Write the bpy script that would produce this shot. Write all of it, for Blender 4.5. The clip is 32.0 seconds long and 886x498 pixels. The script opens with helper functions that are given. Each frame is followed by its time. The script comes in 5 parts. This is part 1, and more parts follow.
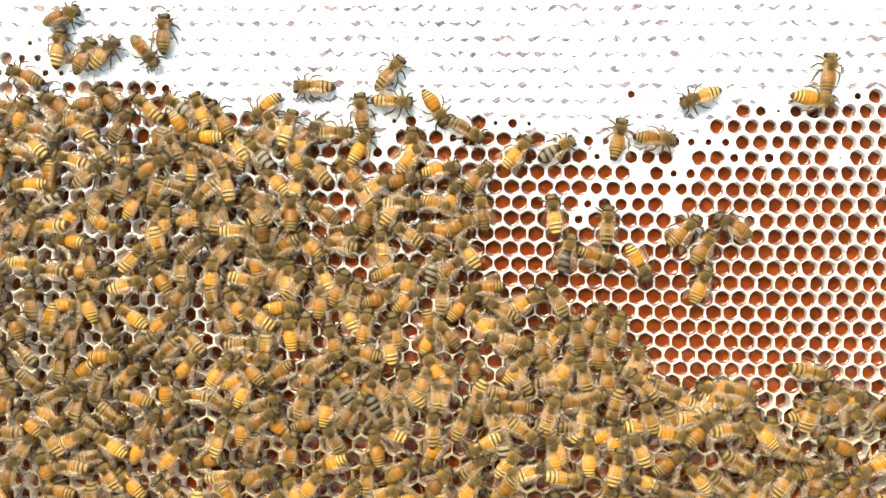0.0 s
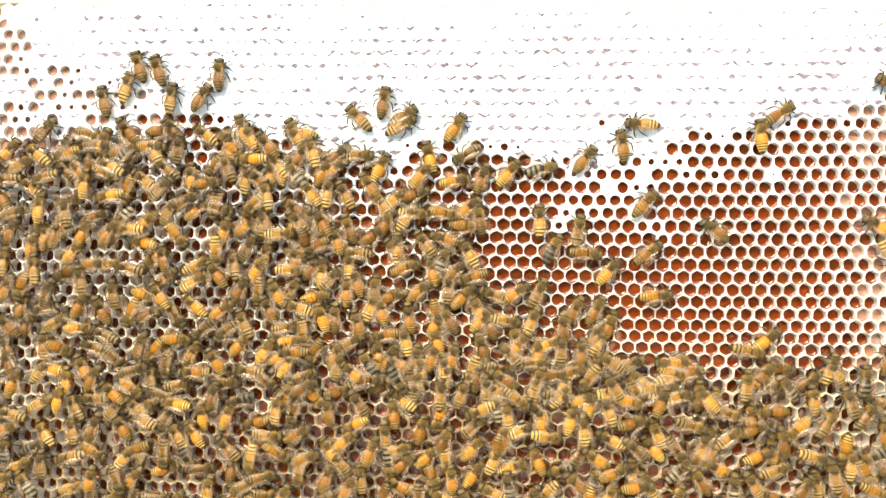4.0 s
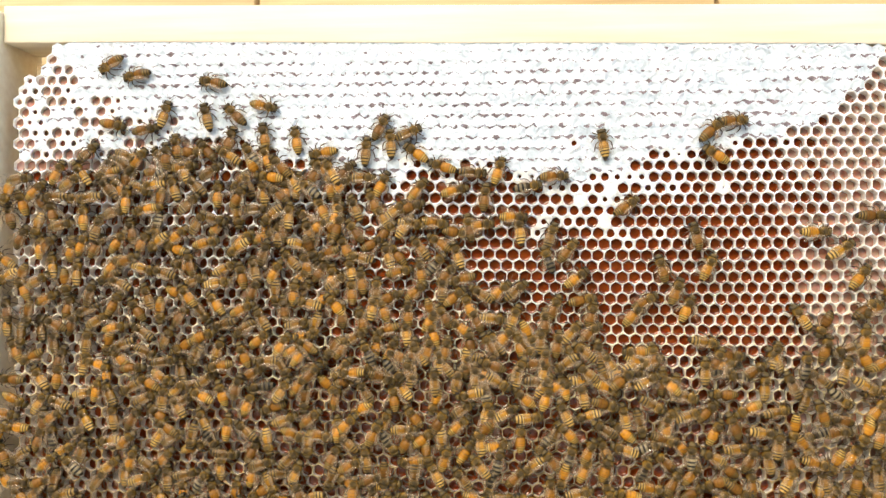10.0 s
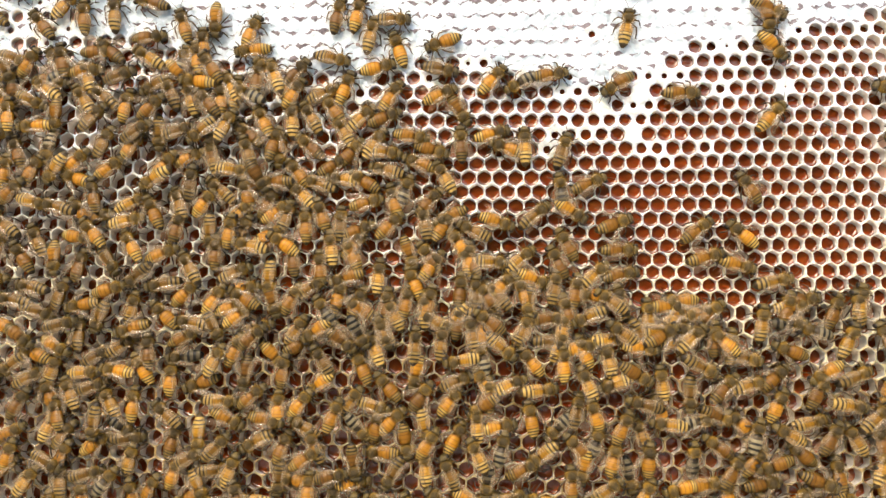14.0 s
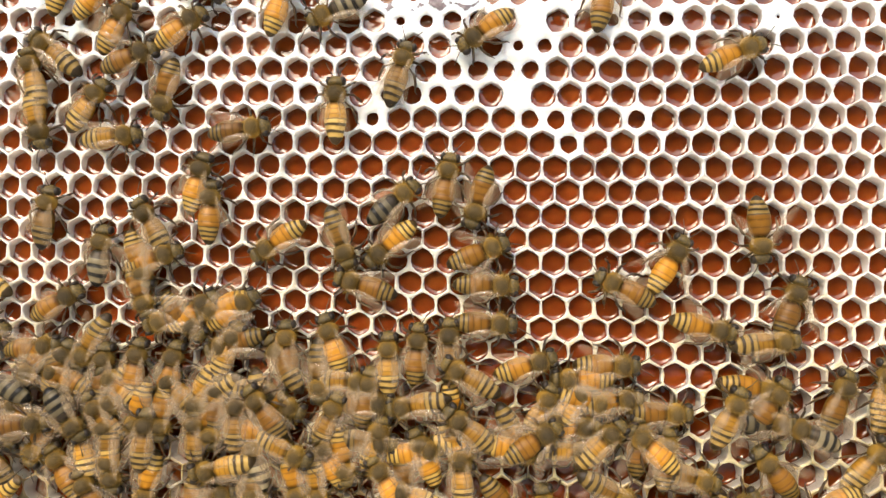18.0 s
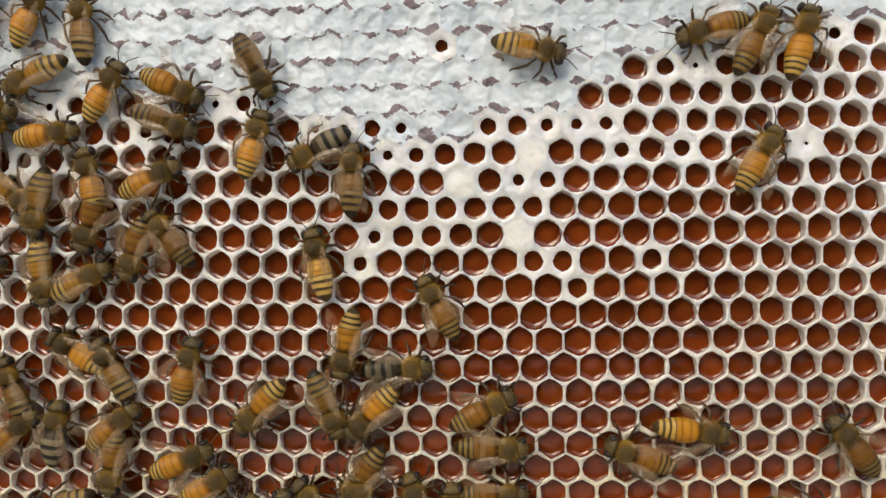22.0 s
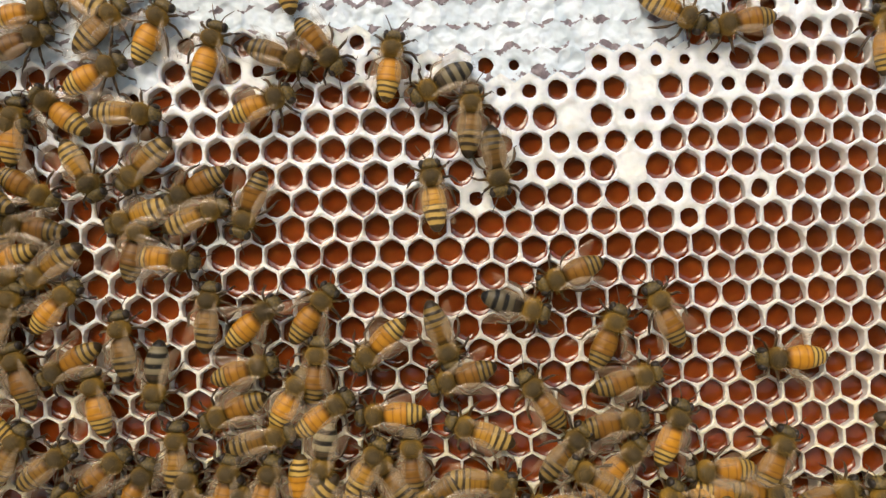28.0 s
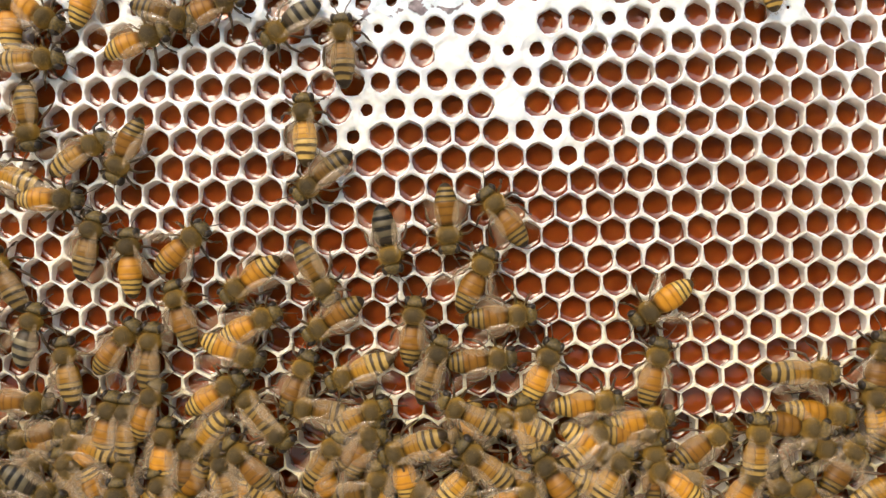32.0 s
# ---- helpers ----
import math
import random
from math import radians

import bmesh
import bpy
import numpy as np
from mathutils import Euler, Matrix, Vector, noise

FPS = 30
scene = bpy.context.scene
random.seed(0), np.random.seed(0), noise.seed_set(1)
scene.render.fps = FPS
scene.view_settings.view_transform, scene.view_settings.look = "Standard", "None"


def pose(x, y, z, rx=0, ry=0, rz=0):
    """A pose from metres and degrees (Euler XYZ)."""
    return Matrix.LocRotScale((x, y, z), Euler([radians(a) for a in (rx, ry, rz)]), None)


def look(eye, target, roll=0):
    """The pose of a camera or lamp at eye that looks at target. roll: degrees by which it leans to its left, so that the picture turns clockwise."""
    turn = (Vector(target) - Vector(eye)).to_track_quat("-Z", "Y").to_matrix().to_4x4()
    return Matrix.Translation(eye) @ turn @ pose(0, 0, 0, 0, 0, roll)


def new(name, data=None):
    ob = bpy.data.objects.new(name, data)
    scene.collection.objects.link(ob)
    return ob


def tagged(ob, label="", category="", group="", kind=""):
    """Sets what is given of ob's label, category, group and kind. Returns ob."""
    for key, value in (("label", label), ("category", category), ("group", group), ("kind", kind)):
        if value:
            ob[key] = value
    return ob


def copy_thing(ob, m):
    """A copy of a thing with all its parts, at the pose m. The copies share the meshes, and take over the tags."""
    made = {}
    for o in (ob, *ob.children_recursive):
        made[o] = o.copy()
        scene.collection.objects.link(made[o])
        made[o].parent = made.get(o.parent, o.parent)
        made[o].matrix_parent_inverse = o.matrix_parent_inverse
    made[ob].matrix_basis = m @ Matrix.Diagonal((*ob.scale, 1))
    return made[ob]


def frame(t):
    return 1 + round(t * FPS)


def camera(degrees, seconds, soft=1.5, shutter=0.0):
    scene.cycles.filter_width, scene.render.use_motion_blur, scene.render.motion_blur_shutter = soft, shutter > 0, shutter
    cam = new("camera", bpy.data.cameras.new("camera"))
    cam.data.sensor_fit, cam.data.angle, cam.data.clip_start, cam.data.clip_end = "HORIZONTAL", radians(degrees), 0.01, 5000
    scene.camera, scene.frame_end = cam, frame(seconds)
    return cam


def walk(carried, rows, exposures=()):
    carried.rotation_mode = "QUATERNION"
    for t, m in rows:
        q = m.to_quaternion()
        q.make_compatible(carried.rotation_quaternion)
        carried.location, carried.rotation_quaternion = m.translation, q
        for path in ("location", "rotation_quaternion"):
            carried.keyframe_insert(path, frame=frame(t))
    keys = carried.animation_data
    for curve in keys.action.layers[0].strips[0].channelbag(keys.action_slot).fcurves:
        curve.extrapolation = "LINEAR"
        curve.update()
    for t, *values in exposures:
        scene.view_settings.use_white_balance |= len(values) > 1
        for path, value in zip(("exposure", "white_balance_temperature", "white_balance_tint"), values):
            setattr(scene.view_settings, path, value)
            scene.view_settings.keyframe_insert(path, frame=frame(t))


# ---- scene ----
MM = 0.001
LIFT = 20.0           # the whole place stands this much higher than the rows below count, mm
SILL = 143.0 + LIFT          # the zero mark of the comb lies this many mm above the ground
ROWS = [
    (0.0, -59.57, -233.54, 119.96, 89.47, -0.81, 3.03),
    (0.5, -58.39, -231.95, 120.46, 89.37, -0.71, 3.24),
    (1.0, -56.62, -234.13, 120.80, 89.26, -0.72, 3.72),
    (1.5, -54.41, -243.52, 121.82, 89.06, -0.82, 4.03),
    (2.0, -52.29, -251.80, 122.41, 88.91, -0.70, 4.35),
    (2.5, -52.25, -261.31, 122.72, 88.79, -0.66, 4.36),
    (3.0, -55.04, -271.46, 124.29, 88.72, -0.51, 3.96),
    (3.5, -54.62, -278.92, 124.44, 88.66, -0.57, 3.94),
    (5.5, -48.94, -305.34, 126.80, 88.66, -0.67, 4.55),
    (6.0, -47.84, -313.11, 126.19, 88.75, -0.73, 4.54),
    (6.5, -48.87, -319.93, 126.10, 88.73, -0.87, 4.24),
    (7.0, -50.25, -322.48, 125.71, 88.81, -0.89, 3.93),
    (7.5, -50.55, -324.18, 124.60, 89.05, -0.94, 3.83),
    (8.0, -50.13, -324.75, 122.99, 89.31, -0.90, 3.84),
    (8.5, -49.51, -324.05, 122.03, 89.55, -0.86, 3.95),
    (9.0, -49.88, -322.87, 121.81, 89.65, -0.71, 4.07),
    (9.5, -48.03, -323.11, 120.43, 89.93, -0.61, 4.13),
    (10.0, -46.82, -326.09, 118.80, 90.28, -0.28, 4.23),
    (10.5, -47.59, -329.88, 116.75, 90.51, -0.29, 4.06),
    (11.0, -47.03, -329.94, 114.14, 90.91, -0.32, 4.02),
    (11.5, -48.94, -328.32, 111.11, 91.38, -0.35, 3.70),
    (12.0, -50.07, -320.12, 108.21, 91.93, -0.29, 3.41),
    (12.5, -50.21, -306.53, 101.80, 92.32, 0.07, 3.12),
    (13.0, -51.12, -284.55, 94.57, 92.69, 0.25, 3.16),
    (13.5, -54.27, -266.23, 89.06, 92.72, 0.21, 2.80),
    (15.5, -25.28, -200.19, 64.04, 93.31, 0.40, 4.56),
    (16.0, -15.19, -184.67, 64.67, 92.91, -0.27, 4.63),
    (16.5, -7.59, -171.02, 67.94, 92.10, -0.61, 4.74),
    (17.0, -1.78, -161.66, 79.88, 91.24, -0.60, 4.77),
    (17.5, -1.70, -155.01, 88.41, 90.26, -0.28, 4.62),
    (18.0, -4.38, -148.22, 103.11, 89.37, -0.73, 3.96),
    (18.5, -8.88, -143.29, 118.40, 88.98, -0.54, 3.50),
    (19.0, -9.40, -139.27, 127.19, 88.83, 0.12, 2.88),
    (19.5, -9.63, -137.37, 127.47, 88.75, -0.05, 2.67),
    (20.0, -8.41, -137.99, 127.88, 88.78, -0.04, 3.11),
    (20.5, -7.82, -137.80, 127.95, 88.75, -0.06, 3.37),
    (21.0, -7.47, -135.60, 129.35, 88.60, 0.23, 3.20),
    (21.5, -5.82, -134.62, 130.52, 88.92, 0.56, 3.69),
    (22.0, -4.10, -133.84, 132.49, 89.00, 1.03, 4.19),
    (22.5, -4.08, -134.13, 134.83, 89.12, 1.54, 3.88),
    (23.0, -4.62, -134.75, 138.50, 89.43, 1.70, 3.49),
    (23.5, -5.39, -135.35, 142.03, 89.75, 1.98, 2.92),
    (24.0, -10.82, -136.24, 143.45, 90.05, 2.24, 2.18),
    (24.5, -24.39, -138.32, 145.43, 90.35, 1.78, 2.02),
    (25.0, -36.11, -138.97, 143.92, 90.36, 1.13, 1.47),
    (25.5, -40.92, -140.00, 141.87, 90.55, 1.17, 0.86),
    (27.5, -38.85, -136.10, 125.26, 90.70, 1.76, 1.19),
    (28.0, -33.68, -137.12, 116.88, 90.67, 2.06, 0.90),
    (28.5, -29.16, -139.66, 112.53, 90.84, 2.43, 1.24),
    (29.0, -25.64, -141.47, 109.54, 91.11, 2.43, 1.57),
    (29.5, -23.84, -141.50, 107.13, 91.28, 2.06, 1.83),
    (30.0, -19.64, -140.64, 104.53, 91.03, 2.08, 1.97),
    (30.5, -12.64, -137.55, 101.44, 90.55, 2.40, 2.09),
    (31.0, -9.05, -136.71, 101.77, 90.06, 2.32, 2.26),
    (31.5, -8.30, -136.28, 103.07, 89.50, 2.12, 2.49),
    (32.0, -7.10, -135.92, 108.40, 89.12, 2.01, 2.59),
]
EXPOSURES = [(0.0, 1.35, 7000, 5), (8.9, 1.4, 7000, 5), (9.7, 0.75, 7050, 9), (11.0, 0.4, 7050, 9), (12.0, 0.36, 7050, 9), (13.5, 0.6, 7050, 9), (15.5, 1.1, 7050, 9), (17.5, 1.0, 7050, 9), (18.5, 0.4, 7050, 9), (19.0, 0.05, 7050, 9), (22.0, -0.17, 7050, 9), (23.0, -0.42, 7050, 9), (25.5, -0.62, 7050, 9), (27.5, 0.1, 7050, 9), (28.5, 0.22, 7050, 9), (32.0, 0.52, 7050, 9)]
cam = camera(62.0, 32.0, soft=1.4)
walk(cam, [(t, pose(x * MM, y * MM, (z + LIFT) * MM, rx, ry, rz)) for t, x, y, z, rx, ry, rz in ROWS], EXPOSURES)

# ---- sky and sun: a bright, lightly clouded day ----
SUN_HIGH, SUN_TURN = 37.0, 200.0
world = bpy.data.worlds.new("world")
scene.world = world
world.use_nodes = True
wn, wl = world.node_tree.nodes, world.node_tree.links
sky = wn.new("ShaderNodeTexSky")
sky.sky_type, sky.sun_disc = "NISHITA", False
sky.sun_elevation, sky.sun_rotation = radians(SUN_HIGH), radians(SUN_TURN)
sky.air_density, sky.dust_density, sky.ozone_density = 1.0, 3.0, 1.0
wl.new(sky.outputs["Color"], wn["Background"].inputs["Color"])
wn["Background"].inputs["Strength"].default_value = 0.29
sun_data = bpy.data.lights.new("sun", "SUN")
sun_data.energy, sun_data.angle, sun_data.color = 0.72, radians(22), (1.0, 0.97, 0.92)
sun = new("sun", sun_data)
sun_way = Vector((math.sin(radians(SUN_TURN)) * math.cos(radians(SUN_HIGH)), math.cos(radians(SUN_TURN)) * math.cos(radians(SUN_HIGH)), math.sin(radians(SUN_HIGH))))
sun.matrix_world = look(sun_way * 5, (0, 0, 0))


# ---- materials ----
def material(name, rough=0.5, **inputs):
    m = bpy.data.materials.new(name)
    m.use_nodes = True
    b = m.node_tree.nodes["Principled BSDF"]
    b.inputs["Roughness"].default_value = rough
    for key, value in inputs.items():
        b.inputs[key.replace("_", " ")].default_value = value
    return m, m.node_tree.nodes, m.node_tree.links, b


def ramp(nodes, links, source, stops, mode="LINEAR"):
    """A colour ramp fed by source; stops are (place, colour)."""
    r = nodes.new("ShaderNodeValToRGB")
    r.color_ramp.interpolation = mode
    while len(r.color_ramp.elements) < len(stops):
        r.color_ramp.elements.new(0.5)
    for e, (p, c) in zip(r.color_ramp.elements, stops):
        e.position, e.color = p, (*c, 1)
    links.new(source, r.inputs["Fac"])
    return r.outputs["Color"]


def noise_of(nodes, links, size, detail=3.0, stretch=(1, 1, 1), space="Object"):
    """Noise whose lumps are about size metres across."""
    co = nodes.new("ShaderNodeTexCoord")
    mp = nodes.new("ShaderNodeMapping")
    mp.inputs["Scale"].default_value = [s / size for s in stretch]
    n = nodes.new("ShaderNodeTexNoise")
    n.inputs["Scale"].default_value, n.inputs["Detail"].default_value = 1.0, detail
    links.new(co.outputs[space], mp.inputs["Vector"])
    links.new(mp.outputs["Vector"], n.inputs["Vector"])
    return n.outputs["Fac"]


def mixed(nodes, links, a, b, fac, mode="MIX"):
    """Mixes two colours, each a socket or a triple; fac a socket or a number."""
    x = nodes.new("ShaderNodeMix")
    x.data_type, x.blend_type = "RGBA", mode
    for socket, value in ((x.inputs[6], a), (x.inputs[7], b), (x.inputs[0], fac)):
        if isinstance(value, tuple):
            socket.default_value = (*value, 1)
        elif isinstance(value, (int, float)):
            socket.default_value = value
        else:
            links.new(value, socket)
    return x.outputs[2]


def bumped(nodes, links, shader, height, strength, distance):
    bump = nodes.new("ShaderNodeBump")
    bump.inputs["Strength"].default_value, bump.inputs["Distance"].default_value = strength, distance
    links.new(height, bump.inputs["Height"])
    links.new(bump.outputs["Normal"], shader.inputs["Normal"])


def number(nodes, links, operation, a, b=0.0, c=0.0):
    """One sum on sockets or numbers."""
    x = nodes.new("ShaderNodeMath")
    x.operation = operation
    for socket, value in zip(x.inputs, (a, b, c)):
        if isinstance(value, (int, float)):
            socket.default_value = value
        else:
            links.new(value, socket)
    return x.outputs[0]


def honey_stains(n, l):
    """Where honey wets the cappings from behind: blotches along the zigzag seams between the rows of cells."""
    co, sep = n.new("ShaderNodeTexCoord"), n.new("ShaderNodeSeparateXYZ")
    l.new(co.outputs["Object"], sep.inputs[0])
    v = number(n, l, "MULTIPLY_ADD", sep.outputs["Z"], 1 / (RISE * MM), 0.5 - SILL / RISE)
    row = number(n, l, "ROUND", v)
    u = number(n, l, "MULTIPLY_ADD", sep.outputs["X"], 1 / (PITCH * MM), number(n, l, "MULTIPLY", row, 0.5))
    tri = number(n, l, "PINGPONG", u, 0.5)
    f = number(n, l, "SUBTRACT", v, row)
    over = number(n, l, "SUBTRACT", f, number(n, l, "MULTIPLY_ADD", tri, 2 / 3, -1 / 6 - 0.035))
    level = number(n, l, "MULTIPLY_ADD", noise_of(n, l, 0.0030, 1), 1.25, LEVEL)
    level = number(n, l, "MULTIPLY_ADD", noise_of(n, l, 0.03, 2), 0.7, level)
    high = number(n, l, "MULTIPLY", number(n, l, "MAXIMUM", number(n, l, "SUBTRACT", sep.outputs["Z"], (SILL + 50) * MM), 0.0), -10.0)
    level = number(n, l, "ADD", level, high)
    wet = number(n, l, "MINIMUM", over, number(n, l, "SUBTRACT", level, f))
    wet = number(n, l, "MULTIPLY_ADD", noise_of(n, l, 0.0006, 3), 0.30, number(n, l, "ADD", wet, -0.07))
    return ramp(n, l, wet, [(0.085, (0, 0, 0)), (0.115, (0.92, 0.92, 0.92))])


LEVEL = -0.89
PITCH, RISE = 5.3, 4.836        # mm from cell to cell in a row, and from row to row


def wax_material(name, low, high, rough, bump, deep, stained=False, aged=False):
    m, n, l, b = material(name, rough, Subsurface_Weight=deep, Subsurface_Scale=0.003)
    b.inputs["Subsurface Radius"].default_value = (1.0, 0.85, 0.65)
    big = ramp(n, l, noise_of(n, l, 0.007, 4, space="Object"), [(0.3, low), (0.65, high)])
    fine = noise_of(n, l, 0.0016, 3)
    col = mixed(n, l, big, (0.60, 0.62, 0.62) if aged else (0.54, 0.57, 0.59), ramp(n, l, fine, [(0.52, (0, 0, 0)), (0.75, (0.5, 0.5, 0.5))]))
    if aged:
        co, sep = n.new("ShaderNodeTexCoord"), n.new("ShaderNodeSeparateXYZ")
        l.new(co.outputs["Object"], sep.inputs[0])
        low_down = number(n, l, "MULTIPLY_ADD", sep.outputs["Z"], -1 / 0.085, (SILL + 5) / 85)
        age = number(n, l, "MULTIPLY_ADD", noise_of(n, l, 0.02, 3), 0.5, number(n, l, "ADD", low_down, -0.25))
        col = mixed(n, l, col, (0.66, 0.53, 0.28), ramp(n, l, age, [(0.05, (0, 0, 0)), (1.0, (0.9, 0.9, 0.9))]))
    if stained:
        stain = ramp(n, l, noise_of(n, l, 0.0009, 3), [(0.3, (0.06, 0.032, 0.035)), (0.7, (0.19, 0.13, 0.14))])
        col = mixed(n, l, col, stain, honey_stains(n, l))
    l.new(col, b.inputs["Base Color"])
    both = n.new("ShaderNodeMath")
    l.new(noise_of(n, l, 0.0034, 2), both.inputs[0])
    l.new(noise_of(n, l, 0.0019, 1), both.inputs[1])
    bumped(n, l, b, both.outputs[0], bump, 0.0008)
    return m


WAX = wax_material("fresh_white_wax", (0.74, 0.76, 0.73), (0.89, 0.89, 0.85), 0.42, 0.7, 0.7, aged=True)
CAP = wax_material("capping_wax", (0.47, 0.56, 0.61), (0.71, 0.78, 0.82), 0.5, 0.95, 0.25, True)
OLD_WAX = wax_material("yellow_wax", (0.28, 0.19, 0.075), (0.40, 0.29, 0.13), 0.4, 0.5, 0.5)


def thin_wax_material():
    """The walls inside a cell: so thin that daylight shines through them."""
    m, n, l, b = material("thin_wax_wall", 0.4)
    col = ramp(n, l, noise_of(n, l, 0.003, 4), [(0.3, (0.80, 0.76, 0.68)), (0.7, (0.93, 0.90, 0.84))])
    l.new(col, b.inputs["Base Color"])
    thin, mix = n.new("ShaderNodeBsdfTranslucent"), n.new("ShaderNodeMixShader")
    l.new(col, thin.inputs["Color"])
    mix.inputs[0].default_value = 0.5
    l.new(b.outputs[0], mix.inputs[1])
    l.new(thin.outputs[0], mix.inputs[2])
    l.new(mix.outputs[0], n["Material Output"].inputs["Surface"])
    return m


WALL = thin_wax_material()


def honey_material(name, thick):
    """thick: 1 where a cell is full; less where pale wax shows through a film with sky sheen painted in."""
    m, n, l, b = material(name, 0.06, IOR=1.49, Subsurface_Weight=0.6, Subsurface_Scale=0.003, Coat_Weight=0.08, Coat_Roughness=0.03)
    b.inputs["Subsurface Radius"].default_value = (1.0, 0.45, 0.2)
    info = n.new("ShaderNodeObjectInfo")
    lumps = noise_of(n, l, 0.004, 3)
    col = ramp(n, l, lumps, [(0.3, (0.13, 0.023, 0.004)), (0.55, (0.18, 0.036, 0.006)), (0.8, (0.25, 0.058, 0.009))])
    tint = ramp(n, l, info.outputs["Random"], [(0.0, (0.8, 0.8, 0.8)), (1.0, (1.1, 1.05, 1.0))])
    # the film's pale pink also carries the sky's reflection as colour
    film = ramp(n, l, noise_of(n, l, 0.009, 2), [(0.3, (0.55, 0.36, 0.29)), (0.7, (0.38, 0.17, 0.11))])
    l.new(mixed(n, l, film, mixed(n, l, col, tint, 1.0, "MULTIPLY"), thick), b.inputs["Base Color"])
    bumped(n, l, b, noise_of(n, l, 0.0022, 1), 0.13, 0.0006)
    return m


HONEY = honey_material("honey", 1.0)
SHEEN_HONEY = honey_material("sheen_honey_film", 0.1)


def wood_material(name, a, b2, rough=0.6):
    m, n, l, b = material(name, rough)
    grain = noise_of(n, l, 0.004, 5, (0.06, 1, 1))
    wide = noise_of(n, l, 0.06, 3, (0.2, 1, 1))
    col = mixed(n, l, ramp(n, l, grain, [(0.3, a), (0.7, b2)]), (0.5, 0.36, 0.16), ramp(n, l, wide, [(0.55, (0, 0, 0)), (0.85, (0.45, 0.45, 0.45))]))
    l.new(col, b.inputs["Base Color"])
    bumped(n, l, b, grain, 0.3, 0.0006)
    return m


PINE = wood_material("pale_pine", (0.74, 0.65, 0.47), (0.84, 0.77, 0.6))
BOX_WOOD = wood_material("yellow_pine_board", (0.50, 0.36, 0.16), (0.66, 0.50, 0.26))


# The ground stays out of view; its pale tone throws light up into the cells.
def ground_material():
    m, n, l, b = material("pale_bounce_ground", 0.85)
    col = ramp(n, l, noise_of(n, l, 0.3, 5), [(0.3, (0.46, 0.43, 0.38)), (0.7, (0.60, 0.57, 0.51))])
    l.new(mixed(n, l, col, (0.36, 0.34, 0.29), ramp(n, l, noise_of(n, l, 3.0, 3), [(0.5, (0, 0, 0)), (0.8, (0.6, 0.6, 0.6))])), b.inputs["Base Color"])
    bumped(n, l, b, noise_of(n, l, 0.008, 4), 0.4, 0.003)
    return m


BOUNCE_GROUND = ground_material()


def along(nodes, links):
    """How far forward a point of a bee's part lies, in the part's own space (metres)."""
    co = nodes.new("ShaderNodeTexCoord")
    sep = nodes.new("ShaderNodeSeparateXYZ")
    links.new(co.outputs["Object"], sep.inputs[0])
    return sep.outputs["Y"]


def abdomen_material(name, front, front_dark, pale, dark, fore):
    """Bands across the abdomen: plain rings in front, pale and dark ones behind. fore: the share of plain rings."""
    m, n, l, b = material(name, 0.45, Specular_IOR_Level=0.3)
    k = n.new("ShaderNodeMapRange")
    k.inputs["From Min"].default_value, k.inputs["From Max"].default_value = 0.0012, -0.0066
    wob = n.new("ShaderNodeMath")
    wob.operation = "MULTIPLY_ADD"
    wob.inputs[1].default_value, wob.inputs[2].default_value = 0.0005, -0.00025
    l.new(noise_of(n, l, 0.0018, 3), wob.inputs[0])
    add = n.new("ShaderNodeMath")
    l.new(along(n, l), add.inputs[0])
    l.new(wob.outputs[0], add.inputs[1])
    l.new(add.outputs[0], k.inputs["Value"])
    f = fore
    step = (0.95 - f) / 3
    mid = tuple((2 * p + q) / 3 for p, q in zip(front, front_dark))
    stops = [(0.0, dark), (0.07, front_dark), (0.12, front), (f * 0.36, front), (f * 0.41, front_dark), (f * 0.46, front), (f * 0.68, front), (f * 0.74, front_dark), (f * 0.8, front), (f * 0.93, mid), (f * 0.99, dark)]
    for i in range(3):
        stops += [(f + step * (i + 0.14), pale), (f + step * (i + 0.58), pale), (f + step * (i + 0.68), dark), (f + step * (i + 0.97), dark)]
    col = ramp(n, l, k.outputs[0], stops)
    info = n.new("ShaderNodeObjectInfo")
    tint = ramp(n, l, info.outputs["Random"], [(0.0, (0.20, 0.175, 0.115)), (0.5, (0.42, 0.37, 0.25)), (1.0, (0.82, 0.74, 0.52))])
    col = mixed(n, l, col, tint, 1.0, "MULTIPLY")
    l.new(mixed(n, l, col, dark, ramp(n, l, noise_of(n, l, 0.0006, 4), [(0.6, (0, 0, 0)), (0.9, (0.6, 0.6, 0.6))])), b.inputs["Base Color"])
    bumped(n, l, b, noise_of(n, l, 0.0003, 3), 0.4, 0.0001)
    return m


AMBER = abdomen_material("amber_abdomen", (0.58, 0.278, 0.022), (0.33, 0.14, 0.010), (0.60, 0.42, 0.13), (0.07, 0.045, 0.016), 0.58)
TAWNY = abdomen_material("tawny_abdomen", (0.52, 0.28, 0.03), (0.28, 0.14, 0.014), (0.60, 0.43, 0.16), (0.065, 0.043, 0.018), 0.44)
GREY = abdomen_material("dark_grey_abdomen", (0.10, 0.07, 0.04), (0.03, 0.024, 0.017), (0.32, 0.29, 0.23), (0.014, 0.012, 0.01), 0.2)


